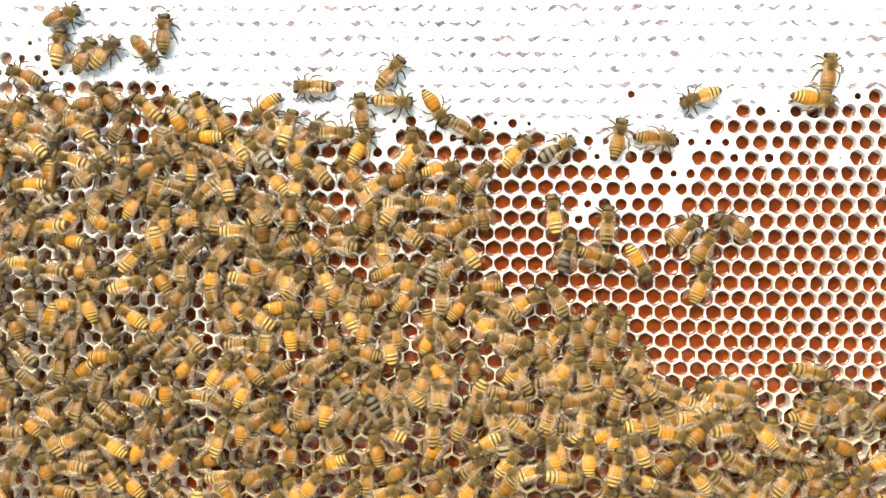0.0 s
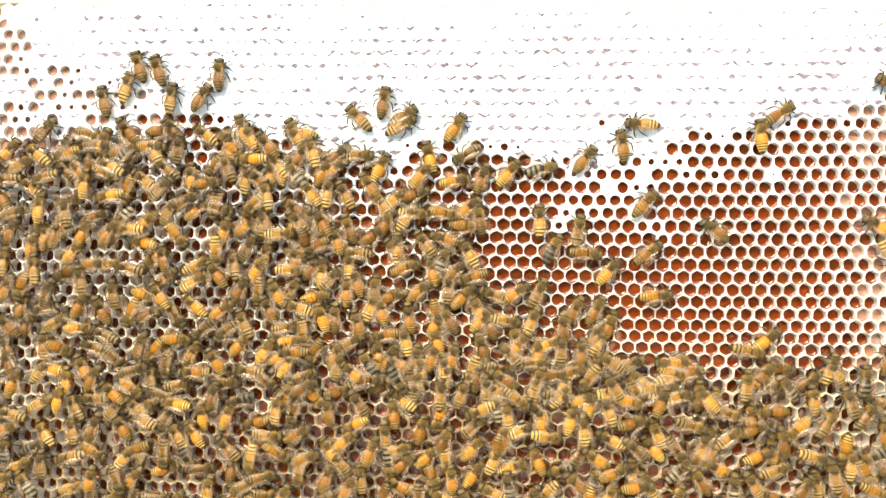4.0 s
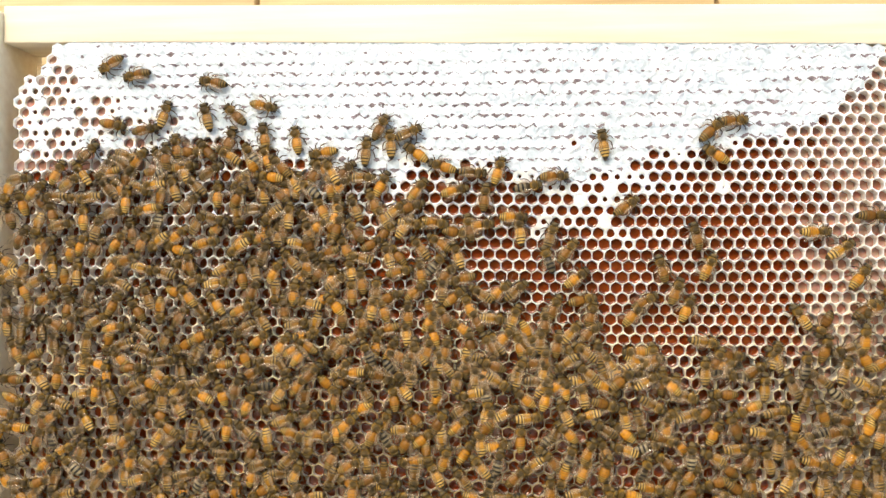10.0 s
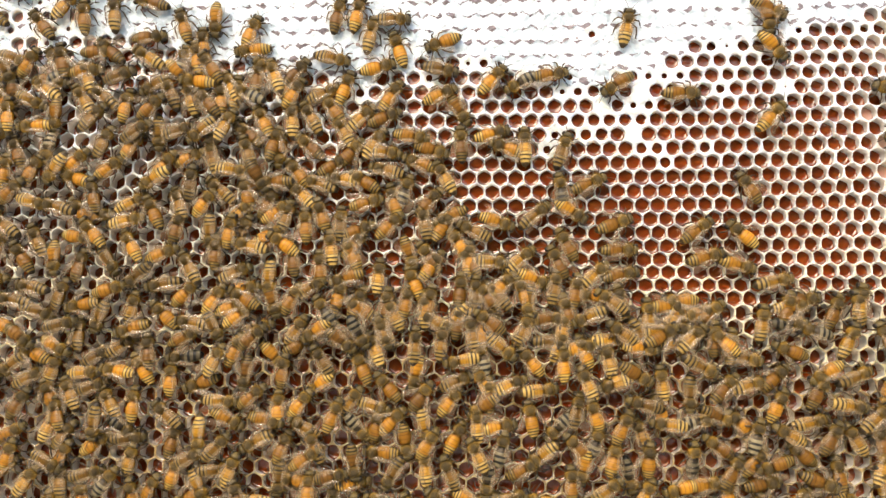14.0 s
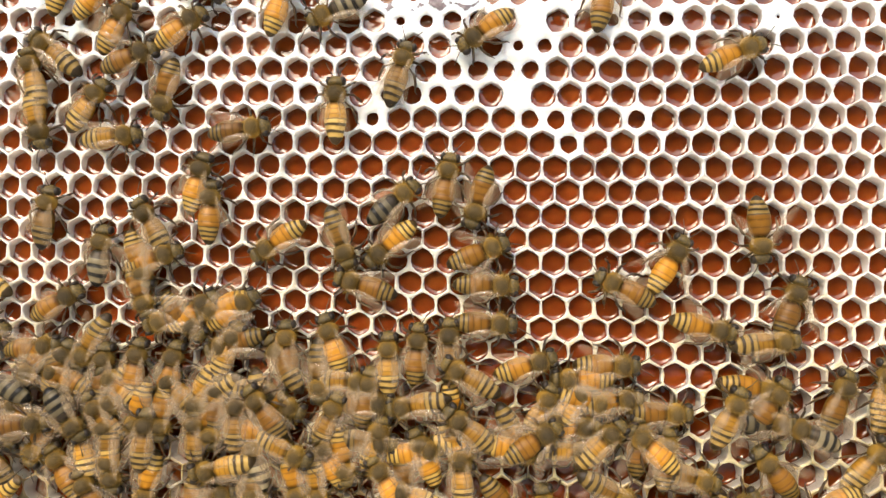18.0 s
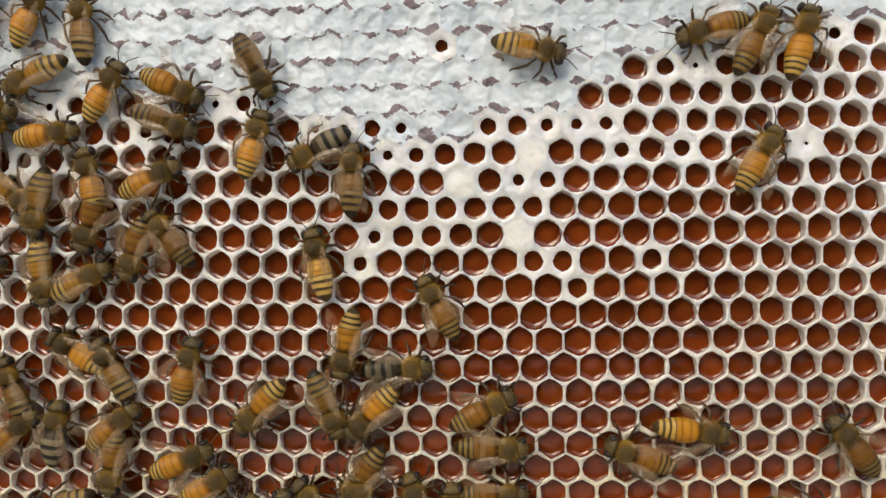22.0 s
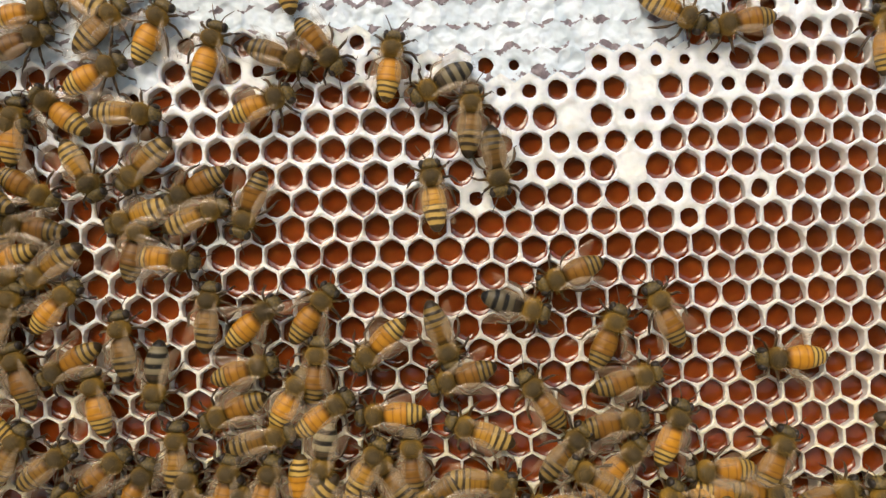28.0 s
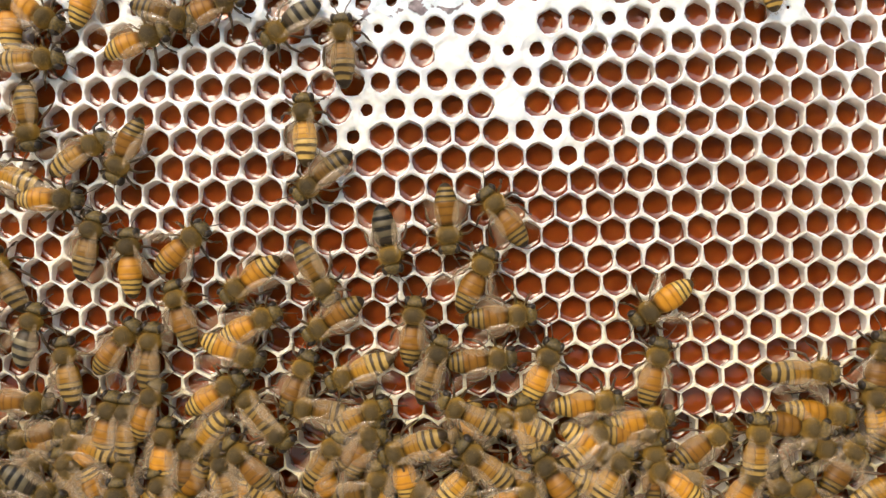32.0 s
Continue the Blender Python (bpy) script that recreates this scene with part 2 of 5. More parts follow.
def coat_material(name, low, high, rough=0.8):
    m, n, l, b = material(name, rough)
    info = n.new("ShaderNodeObjectInfo")
    col = ramp(n, l, noise_of(n, l, 0.0005, 4), [(0.3, low), (0.7, high)])
    tint = ramp(n, l, info.outputs["Random"], [(0.0, (0.7, 0.7, 0.7)), (1.0, (1.2, 1.15, 1.0))])
    l.new(mixed(n, l, col, tint, 1.0, "MULTIPLY"), b.inputs["Base Color"])
    bumped(n, l, b, noise_of(n, l, 0.0003, 3), 0.6, 0.0002)
    return m


def thorax_material():
    """Golden fur round a balder olive-grey back."""
    m, n, l, b = material("golden_thorax_fur", 0.85)
    co, off, size = n.new("ShaderNodeTexCoord"), n.new("ShaderNodeVectorMath"), n.new("ShaderNodeVectorMath")
    off.operation, size.operation = "DISTANCE", "SCALE"
    off.inputs[1].default_value = (0, 0.0031, 0.0046)
    l.new(co.outputs["Object"], off.inputs[0])
    k = n.new("ShaderNodeMapRange")
    k.inputs["From Min"].default_value, k.inputs["From Max"].default_value = 0.0009, 0.0023
    l.new(off.outputs["Value"], k.inputs["Value"])
    col = ramp(n, l, k.outputs[0], [(0.0, (0.125, 0.083, 0.022)), (0.45, (0.22, 0.135, 0.02)), (0.85, (0.43, 0.25, 0.018))])
    info = n.new("ShaderNodeObjectInfo")
    tint = ramp(n, l, info.outputs["Random"], [(0.0, (0.27, 0.25, 0.16)), (1.0, (0.62, 0.56, 0.34))])
    col = mixed(n, l, col, tint, 1.0, "MULTIPLY")
    l.new(mixed(n, l, col, (0.09, 0.06, 0.010), ramp(n, l, noise_of(n, l, 0.0004, 3), [(0.55, (0, 0, 0)), (0.85, (0.5, 0.5, 0.5))])), b.inputs["Base Color"])
    return m


FUZZ = thorax_material()
EYE = material("black_eye", 0.42, Specular_IOR_Level=0.3)[0]
EYE.node_tree.nodes["Principled BSDF"].inputs["Base Color"].default_value = (0.02, 0.014, 0.009, 1)
FUR = coat_material("pale_gold_fur", (0.12, 0.072, 0.009), (0.30, 0.185, 0.032), 0.8)
FACE = coat_material("brown_furred_head", (0.035, 0.024, 0.006), (0.15, 0.10, 0.018), 0.6)
LEG = coat_material("dark_brown_leg", (0.03, 0.016, 0.006), (0.10, 0.055, 0.018), 0.4)


def wing_material():
    """Clear skin with a few brown veins along and across it."""
    m, n, l, b = material("clear_brown_wing", 0.22, IOR=1.7)
    vein = n.new("ShaderNodeTexVoronoi")
    vein.feature = "DISTANCE_TO_EDGE"
    vein.inputs["Scale"].default_value = 1.0
    co, mp = n.new("ShaderNodeTexCoord"), n.new("ShaderNodeMapping")
    mp.inputs["Scale"].default_value = (1150, 210, 1)
    l.new(co.outputs["Object"], mp.inputs["Vector"])
    l.new(mp.outputs["Vector"], vein.inputs["Vector"])
    line = ramp(n, l, vein.outputs["Distance"], [(0.0, (1, 1, 1)), (0.06, (0, 0, 0))])
    l.new(mixed(n, l, (0.70, 0.52, 0.32), (0.17, 0.09, 0.03), line), b.inputs["Base Color"])
    cloud = ramp(n, l, noise_of(n, l, 0.0025, 2), [(0.3, (0.04, 0.04, 0.04)), (0.8, (0.16, 0.16, 0.16))])
    see = mixed(n, l, cloud, (0.36, 0.36, 0.36), line)
    l.new(see, b.inputs["Alpha"])
    return m


WING = wing_material()


# ---- helpers for building ----
def part(name, bm, mat, parent=None, label="", smooth=True):
    """Links a bmesh as one mesh object under a thing or a part."""
    me = bpy.data.meshes.new(name)
    bm.to_mesh(me)
    bm.free()
    return mesh_part(name, me, mat, parent, label, smooth)


def mesh_part(name, me, mat, parent=None, label="", smooth=True):
    if mat and not me.materials:
        me.materials.append(mat)
    if smooth:
        me.polygons.foreach_set("use_smooth", [True] * len(me.polygons))
    ob = new(name, me)
    ob.parent = parent
    return tagged(ob, label)


def raw_mesh(name, verts, faces):
    me = bpy.data.meshes.new(name)
    me.from_pydata(verts, [], faces)
    me.update()
    return me


def box(x0, x1, y0, y1, z0, z1, bevel=0.0008):
    bm = bmesh.new()
    bmesh.ops.create_cube(bm, size=1)
    for v in bm.verts:
        v.co = ((x0 + x1) / 2 + v.co.x * (x1 - x0), (y0 + y1) / 2 + v.co.y * (y1 - y0), (z0 + z1) / 2 + v.co.z * (z1 - z0))
    if bevel:
        bmesh.ops.bevel(bm, geom=bm.edges[:], offset=bevel, segments=2, affect="EDGES", profile=0.5)
    return bm


# ---- ground and the board behind ----
bm = bmesh.new()
bmesh.ops.create_grid(bm, x_segments=4, y_segments=4, size=300)
tagged(part("ground", bm, BOUNCE_GROUND), "unseen ground, kept pale to bounce light up at the comb", "ground", kind="structure")

# an unseen dark green sheet, added on the side that the comb faces: it blocks low sky, so the honey reflects dark
block_v, block_f = [], []
for i in range(61):
    for j in range(13):
        x, z = -15 + i * 0.5, j * 0.27
        block_v.append((x, -6.5 + 0.35 * noise.noise((x * 0.9, 2.0, z * 0.9)) + 0.012 * x * x * 1.6, z + 0.2 * noise.noise((x * 0.7, 5.0, 0)) * j / 12))
for i in range(60):
    for j in range(12):
        a = i * 13 + j
        block_f.append((a, a + 1, a + 14, a + 13))
SKY_BLOCK = material("sky_block_green", 0.7)[0]
hn, hl = SKY_BLOCK.node_tree.nodes, SKY_BLOCK.node_tree.links
hl.new(ramp(hn, hl, noise_of(hn, hl, 0.12, 5), [(0.35, (0.02, 0.035, 0.012)), (0.7, (0.075, 0.11, 0.035))]), hn["Principled BSDF"].inputs["Base Color"])
tagged(mesh_part("backdrop", raw_mesh("backdrop", block_v, block_f), SKY_BLOCK, None, "unseen dark green sheet added to block low sky facing the comb"), category="hedge", kind="structure")

box_wall = tagged(new("hive_box"), "pale yellow pine hive box behind the frame", "hive box")
for k in range(3):
    x0 = (-430 + k * 250) * MM
    part("board", box(x0, x0 + 248 * MM, 75 * MM, 94 * MM, 0.0, 360 * MM, 0.0015), BOX_WOOD, box_wall)

# ---- the wooden frame round the comb ----
LEFT, RIGHT, TOP, FOOT = -273.0, 151.0, 70.0, -150.0      # the inner edges, mm


def under_bar(x):
    """The lower edge of the top bar, which hangs a little askew, mm."""
    return TOP - 2.4 - 0.0176 * x


hive_frame = tagged(new("wooden_rack"), "pale pine hive frame standing upright on the ground", "frame")
top_bar = box(LEFT * MM - 0.004, RIGHT * MM + 0.004, 0.8 * MM, 27 * MM, (TOP + SILL) * MM, (TOP + 17.5 + SILL) * MM)
for v in top_bar.verts:
    v.co.z += (under_bar(v.co.x / MM) - TOP) * MM
part("top_bar", top_bar, PINE, hive_frame)
part("end_bar", box((LEFT - 14) * MM, LEFT * MM - 0.0041, -4 * MM, 31 * MM, 0.0, (TOP + 17 + SILL) * MM), PINE, hive_frame)
part("end_bar", box(RIGHT * MM + 0.0041, (RIGHT + 14) * MM, -4 * MM, 31 * MM, 0.0, (TOP + 17 + SILL) * MM), PINE, hive_frame)
part("bottom_bar", box((LEFT - 4) * MM, (RIGHT + 4) * MM, 3 * MM, 22 * MM, 0.0, (FOOT + SILL) * MM), PINE, hive_frame)

# ---- the comb ----
comb = tagged(new("honeycomb"), "white wax honeycomb, capped above, open cells of dark honey below", "honeycomb")

CAP_X = (-276, -262, -250, -240, -228, -212, -197, -180, -157, -148, -130, -116, -97, -85, -74, -51, -31, -14, 0, 14, 22, 47, 64, 80, 95, 108, 115, 160)
CAP_Z = (90, 78, 64, 50, 44, 38, 31, 25, 23, 18, 12, 11, 7, 8, 13, 14, 7, 6, 11, 14, 19, 21, 27, 26, 36, 45, 64, 90)


def capped(x, z):
    """mm above (plus) or below (minus) the edge of the capped honey."""
    return z - float(np.interp(x, CAP_X, CAP_Z)) + 2.0 * noise.noise((x * 0.08, 3.1, z * 0.08))


# Cells that stand less open than the rest: by row and column from the zero mark, the share of the cell that is open
UPPER_HOLES = {5: {-2.5: 0.43, 10.5: 0.38}, 4: {-3: 0, -2: 0, 6: 0.18, 7: 0.7, 8: 0.8, 9: 0.82, 10: 0.8},
               3: {-9.5: 0.52, -8.5: 0.2, -16.5: 0.25, -15.5: 0.6, -10.5: 0.25, 3.5: 0.78, 4.5: 0.8, 5.5: 0.76, 6.5: 0.76, 7.5: 0.8},
               2: {-7: 0.25, -6: 0.3, -5: 0.54, -4: 0.36, 0: 0.61, 1: 0.41, 2: 0.36, 3: 0.41, 4: 0.8},
               1: {-17.5: 0.54, -4.5: 0.32, -3.5: 0.48, -2.5: 0.68, -1.5: 0.73, -0.5: 0.76, 0.5: 0, 1.5: 0.82, 2.5: 0.82, 3.5: 0.45, 4.5: 0.76, 5.5: 0.5, 9.5: 0.12}}
LOWER_HOLES = {0: {-2: 0, -1: 0.76, 0: 0.36, 1: 0.5, 6: 0.76}, -1: {-4.5: 0.62, -3.5: 0.76, -2.5: 0.68, -1.5: 0.71, -0.5: 0.72, 0.5: 0.62},
               -2: {-8: 0.68, -5: 0.39, -4: 0.64, -3: 0.61, -2: 0.71, 0: 0}, -3: {-5.5: 0.43, 0.5: 0.59, 1.5: 0.59, 4.5: 0.57}, -4: {2: 0.57, 5: 0.77}}
HOLES = {**UPPER_HOLES, **LOWER_HOLES}


def hole_of(col, row, x, z):
    """How wide a cell's mouth stands open: 0 closed, 1 full."""
    if col in HOLES.get(row, ()):
        return HOLES[row][col] * 1.19
    d = capped(x, z)
    chance = noise.noise((col * 3.71, row * 5.13, 7.7)) * 0.5 + 0.5
    if x < -190 and z > 16 and d < 4:
        return 0 if chance < 0.34 else 0.35 + 1.5 * (chance - 0.34) if chance < 0.5 else 0.92
    if d > 1.5:
        return (0.3 + chance * 0.5) if chance > 0.80 and d < 9 else 0
    if d > -4:
        return 1.0 if chance > 0.35 else 0.3 + chance
    if d > -12 and chance < 0.3:
        return 0.6 + chance
    return 1.0


def sag(x, z):
    """How far the bees' rows wander from a true grid, mm: a gentle wave over the whole comb."""
    u, v = max(-80, min(110, x)) / 60, max(-66, min(30, z)) / 40
    terms = (1, u, v, u * u, u * v, v * v, u ** 3, u * u * v, u * v * v, v ** 3)
    across = (-0.081, -0.155, 0.164, -0.067, 0.166, -0.684, 0.171, 0.025, -0.087, -0.586)
    up = (-0.584, 0.005, 0.877, 0.42, -0.553, -0.096, 0.022, -0.081, -0.554, -0.918)
    return sum(a * b for a, b in zip(across, terms)), sum(a * b for a, b in zip(up, terms))


def jitter(x, z):
    """Uneven comb: every wall crossing is a little off its place."""
    v = noise.noise_vector((x * 0.31, 0.5, z * 0.31))
    dx, dz = sag(x, z)
    return x + 0.2 * v.x + dx, z + 0.2 * v.z + dz


def swell(x, z):
    """The comb's face stands a little nearer or farther."""
    return 0.9 * noise.noise((x * 0.018, 1.5, z * 0.022)) + 0.25 * noise.noise((x * 0.09, 4.5, z * 0.09))


def rim(x, z):
    """A wall's crest between two cells: rougher and higher where the comb is capped, mm."""
    amp = min(1.0, max(0.0, capped(x, z) / 3))
    return swell(x, z) - 0.12 - 0.08 * amp + noise.noise((x * 0.42, 1.1, z * 0.42)) * 0.35 * amp


def cell_shape(col, row):
    """Corners of one cell: twelve points of its outline, its centre, how open it stands."""
    x, z = col * PITCH, row * RISE
    ring = []
    for i, (u, w) in enumerate(((0, 2), (0.25, 1.5), (0.5, 1), (0.5, 0), (0.5, -1), (0.25, -1.5), (0, -2), (-0.25, -1.5), (-0.5, -1), (-0.5, 0), (-0.5, 1), (-0.25, 1.5))):
        ring.append((x + u * PITCH, z + w * RISE / 3))
    moved = [jitter(*p) for p in ring]
    moved = [(px, min(under_bar(px) + 0.1, max(FOOT + 0.2, pz))) for px, pz in moved]
    for i in range(12):                        # half-way points stay on their edge
        if i % 2:
            (ax, az), (bx, bz) = moved[i - 1], moved[(i + 1) % 12]
            moved[i] = ((ax + bx) / 2, (az + bz) / 2)
    # points 3 and 9 are the middles of the upright walls
    cx, cz = sum(p[0] for p in moved) / 12, sum(p[1] for p in moved) / 12
    return moved, cx, cz


def vec(x, y, z):
    return (x * MM, y * MM, (z + SILL) * MM)


def rings(verts, faces, loops, close=None):
    """Joins loops of twelve points, and closes the last round the point close."""
    start = len(verts)
    for loop in loops:
        verts.extend(loop)
    n = len(loops[0])
    for k in range(len(loops) - 1):
        a, b = start + k * n, start + (k + 1) * n
        for i in range(n):
            j = (i + 1) % n
            faces.append((a + i, b + i, b + j, a + j))
    if close:
        a = start + (len(loops) - 1) * n
        verts.append(close)
        for i in range(n):
            faces.append((a + i, len(verts) - 1, a + (i + 1) % n))


def scaled(ring, cx, cz, k, y, round_=0.0, shift=0.0, ragged=0.0):
    out = []
    mean = sum(math.hypot(x - cx, z - cz) for x, z in ring) / len(ring)
    for x, z in ring:
        r = math.hypot(x - cx, z - cz)
        q = k * (r * (1 - round_) + mean * round_) / r * (1 + ragged * noise.noise((x * 0.55, 6.6, z * 0.55)))
        out.append(vec(cx + (x - cx) * q, y, cz + (z - cz) * q + shift))
    return out


def rumpled(loop, much):
    """Pushes the points of a loop in and out a little, mm."""
    return [(x, y + much * MM * noise.noise((x * 420, 1.1, z * 420)), z) for x, y, z in loop]


def tipped(loop, cz, tilt, ragged=0.0):
    """Leans a loop so that its lower side comes forward; ragged: uneven by so many mm."""
    return [(x, y + tilt * (z - (cz + SILL) * MM) + ragged * MM * noise.noise((x * 1100, 3.7, z * 1100)), z) for x, y, z in loop]


def clinging(loop, cz, lip):
    """Honey creeps up the wax at the lower side of its cell, unevenly; at the upper side it lies flat."""
    out = []
    for x, y, z in loop:
        low = min(1.0, max(0.0, 0.3 - (z / MM - SILL - cz) / 2.4))
        out.append((x, y - lip * MM * low * (1 + 1.3 * noise.noise((x * 1300, 3.7, z * 1300))), z))
    return out


def open_cell(col, row, wide, wax, honey):
    """Adds an open cell's wax and its honey; wax and honey are (verts, faces)."""
    ring, cx, cz = cell_shape(col, row)
    y0 = swell(cx, cz)
    edge = [vec(x, rim(x, z), z) for x, z in ring]
    chance = noise.noise((col * 2.3, row * 4.7, 1.9)) * 0.5 + 0.5
    below = -capped(cx, cz)
    k = (0.80 + 0.09 * min(1.0, max(0.0, below / 32))) * wide * (0.98 + 0.04 * chance)
    rnd = 0.9 - 0.5 * min(1.0, max(0.0, (below - 8) / 60)) if wide >= 0.95 else 0.85
    deep = 1.15 + 0.85 * chance + (0.5 if cx < -40 else 0) + 0.9 * min(1.0, max(0.0, (cx - 5) / 40))
    deep += 1.0 * min(1.0, max(0.0, (cx - 60) / 40))
    if cz < -70 or cx < -120 and cz < 10:        # less honey where the bees crowd
        deep += 1.4 + 1.4 * chance
    tilt = 0.07                      # cells slope: the honey stands nearer the mouth at its lower side
    full = min(0.93, max(0.86, k + 0.015))
    drop = 0.15 * min(deep, 3.2)       # and the cell runs down into the comb
    loops = [edge, scaled(ring, cx, cz, (1 + k) / 2 + 0.02, y0 - (0.16 if wide > 0.72 else 0.08), rnd * 0.5), scaled(ring, cx, cz, k, y0 + 0.02, rnd, 0, 0.16),
             scaled(ring, cx, cz, k * 1.01, y0 + 0.35, rnd, 0, 0.16), tipped(scaled(ring, cx, cz, full, y0 + deep + 0.35, 0.3, -drop), cz, tilt)]
    rings(*wax, loops)
    lip = 0.75 + 0.6 * noise.noise((col * 7.3, row * 3.1, 5.9))

    def level(share, round_, rise):
        return clinging(tipped(scaled(ring, cx, cz, share * full, y0 + deep, round_, -drop), cz, tilt), cz, lip * rise)
    rings(*honey, [level(1.012, 0.3, 1.0), level(0.93, 0.35, 0.45), level(0.82, 0.4, 0.14), level(0.5, 0.6, 0.0)], vec(cx, y0 + deep + 0.03, cz - drop))


def cap_cell(col, row, wax):
    """Adds a wax cap: a raised seam round a slightly sunken, rumpled lid."""
    ring, cx, cz = cell_shape(col, row)
    ring = [q for i in range(12) for q in (ring[i], ((ring[i][0] + ring[(i + 1) % 12][0]) / 2, (ring[i][1] + ring[(i + 1) % 12][1]) / 2))]
    y0 = swell(cx, cz)
    edge = []
    flat = 1.0 if capped(cx, cz) > 0 else 0.3
    lift = -0.06 + 0.3 * (noise.noise((col * 1.9, row * 2.9, 4.4)) * 0.5 + 0.5)
    off = noise.noise_vector((col * 2.1, row * 1.7, 3.3)) * 0.5
    for i, (x, z) in enumerate(ring):
        edge.append(vec(x, rim(x, z), z))
    ux, uz = cx + off.x, cz + off.z + 0.1
    inner = [(x + (cx * MM - x) * 0.08, y + 0.00003, z + ((cz + SILL) * MM - z) * 0.08) for x, y, z in edge]
    rings(*wax, [edge, inner, rumpled(scaled(ring, cx, cz + 0.1, 0.78, y0 - 0.12 + flat * (0.18 - lift * 0.7), 0.25), 0.5 * flat), rumpled(scaled(ring, ux, uz, 0.42, y0 - 0.12 + flat * (0.22 - lift), 0.6), 0.55 * flat)], vec(ux, y0 - 0.12 + flat * (0.14 - lift), uz))


def walled(ob):
    """Gives the inner walls of the cells of a mesh their thin wax; of each cell's 48 faces the last 24 are walls."""
    ob.data.materials.append(WALL)
    ob.data.polygons.foreach_set("material_index", [i % 48 // 24 for i in range(len(ob.data.polygons))])
    return ob


near_cells, near_caps = [], []
far_wax, far_old, far_honey, far_sheen, far_caps = ([], []), ([], []), ([], []), ([], []), ([], [])
for row in range(int(FOOT / RISE), int(TOP / RISE) + 2):
    for half in range(-104, 58):
        if (half + row) % 2 == 0 and row % 2 == 0 and half % 2 == 0 or row % 2 and half % 2:
            col = half / 2
            x, z = col * PITCH, row * RISE
            # the comb is rounded off in its upper corner and leaves a gap along the end bar
            if x < LEFT + 4 + 0.95 * max(0.0, z - 47) or x > RIGHT - 2 or z > under_bar(x) + 2.0:
                continue
            wide = hole_of(col, row, x, z)
            if wide > 0.1:
                if -52 < x < 62 and -50 < z < 24:
                    near_cells.append((col, row, wide))
                else:
                    old = z < -88 + 14 * noise.noise((x * 0.02, 0.3, z * 0.02)) or (z > 62 and x > 132)
                    end = max(x - 88, -185 - x if z > 12 else -99) + 26 * noise.noise((col * 1.7, row * 1.3, 2.2))
                    open_cell(col, row, wide, far_old if old else far_wax, far_sheen if end > 0 else far_honey)
            elif -60 < x < 75 and z < 52:
                near_caps.append((col, row))
            else:
                cap_cell(col, row, far_caps)

for cells in near_cells:
    wax, honey = ([], []), ([], [])
    open_cell(*cells, wax, honey)
    cell = walled(mesh_part("cell", raw_mesh("cell", *wax), CAP if capped(cells[0] * PITCH, cells[1] * RISE) > 2 else WAX, comb))
    mesh_part("honey", raw_mesh("honey", *honey), HONEY, cell)
for col, row in near_caps:
    wax = ([], [])
    cap_cell(col, row, wax)
    mesh_part("capping", raw_mesh("capping", *wax), CAP if capped(col * PITCH, row * RISE) > 0 else WAX, comb)

for name, data, mat, label in (("cell_field", far_wax, WAX, "white wax cells"), ("old_cell_field", far_old, OLD_WAX, "yellowish older wax cells"), ("honey_field", far_honey, HONEY, "dark red-brown honey in the cells"), ("thin_honey_field", far_sheen, SHEEN_HONEY, "thin pinkish honey in pale cells, sky sheen put into its colour"),
                               ("capping_field", far_caps, CAP, "white wax cappings")):
    field = tagged(mesh_part(name, raw_mesh(name, *data), mat, comb, label), kind="stuff")
    if "cell" in name:
        walled(field)
part("midrib", box((LEFT + 6) * MM, (RIGHT - 1) * MM, 11 * MM, 13 * MM, 0.0121, (under_bar(RIGHT) + SILL) * MM - 0.0001, 0), OLD_WAX, comb, "wax midrib behind the cells", False)

# ---- bees ----
def lathe(profile, n=16, flat=0.9):
    """A body of rings along y; profile: (y, half width, height of its middle), mm."""
    bm = bmesh.new()
    loops = []
    for y, r, mid in profile:
        loops.append([bm.verts.new((r * math.cos(2 * math.pi * i / n) * MM, y * MM, (mid + r * flat * math.sin(2 * math.pi * i / n)) * MM)) for i in range(n)])
    for a, b in zip(loops, loops[1:]):
        for i in range(n):
            bm.faces.new((a[i], a[(i + 1) % n], b[(i + 1) % n], b[i]))
    bm.faces.new(loops[0][::-1])
    bm.faces.new(loops[-1])
    bmesh.ops.recalc_face_normals(bm, faces=bm.faces[:])
    return bm


def hairs(bm, count, length, seed, slot=1, bald=2.0):
    """Short bristles on the upper faces of a body."""
    rnd = random.Random(seed)
    faces = [f for f in bm.faces if -0.4 < f.normal.z < bald]
    for _ in range(count):
        f = rnd.choice(faces)
        p = f.calc_center_median() + Vector([rnd.uniform(-0.35, 0.35) * MM for _ in range(3)])
        d = (f.normal + Vector([rnd.uniform(-0.6, 0.6) for _ in range(3)])).normalized()
        s = d.orthogonal().normalized() * 0.024 * MM
        bm.faces.new([bm.verts.new(q) for q in (p - s, p + s, p + d * length * MM * rnd.uniform(0.6, 1.2))]).material_index = slot


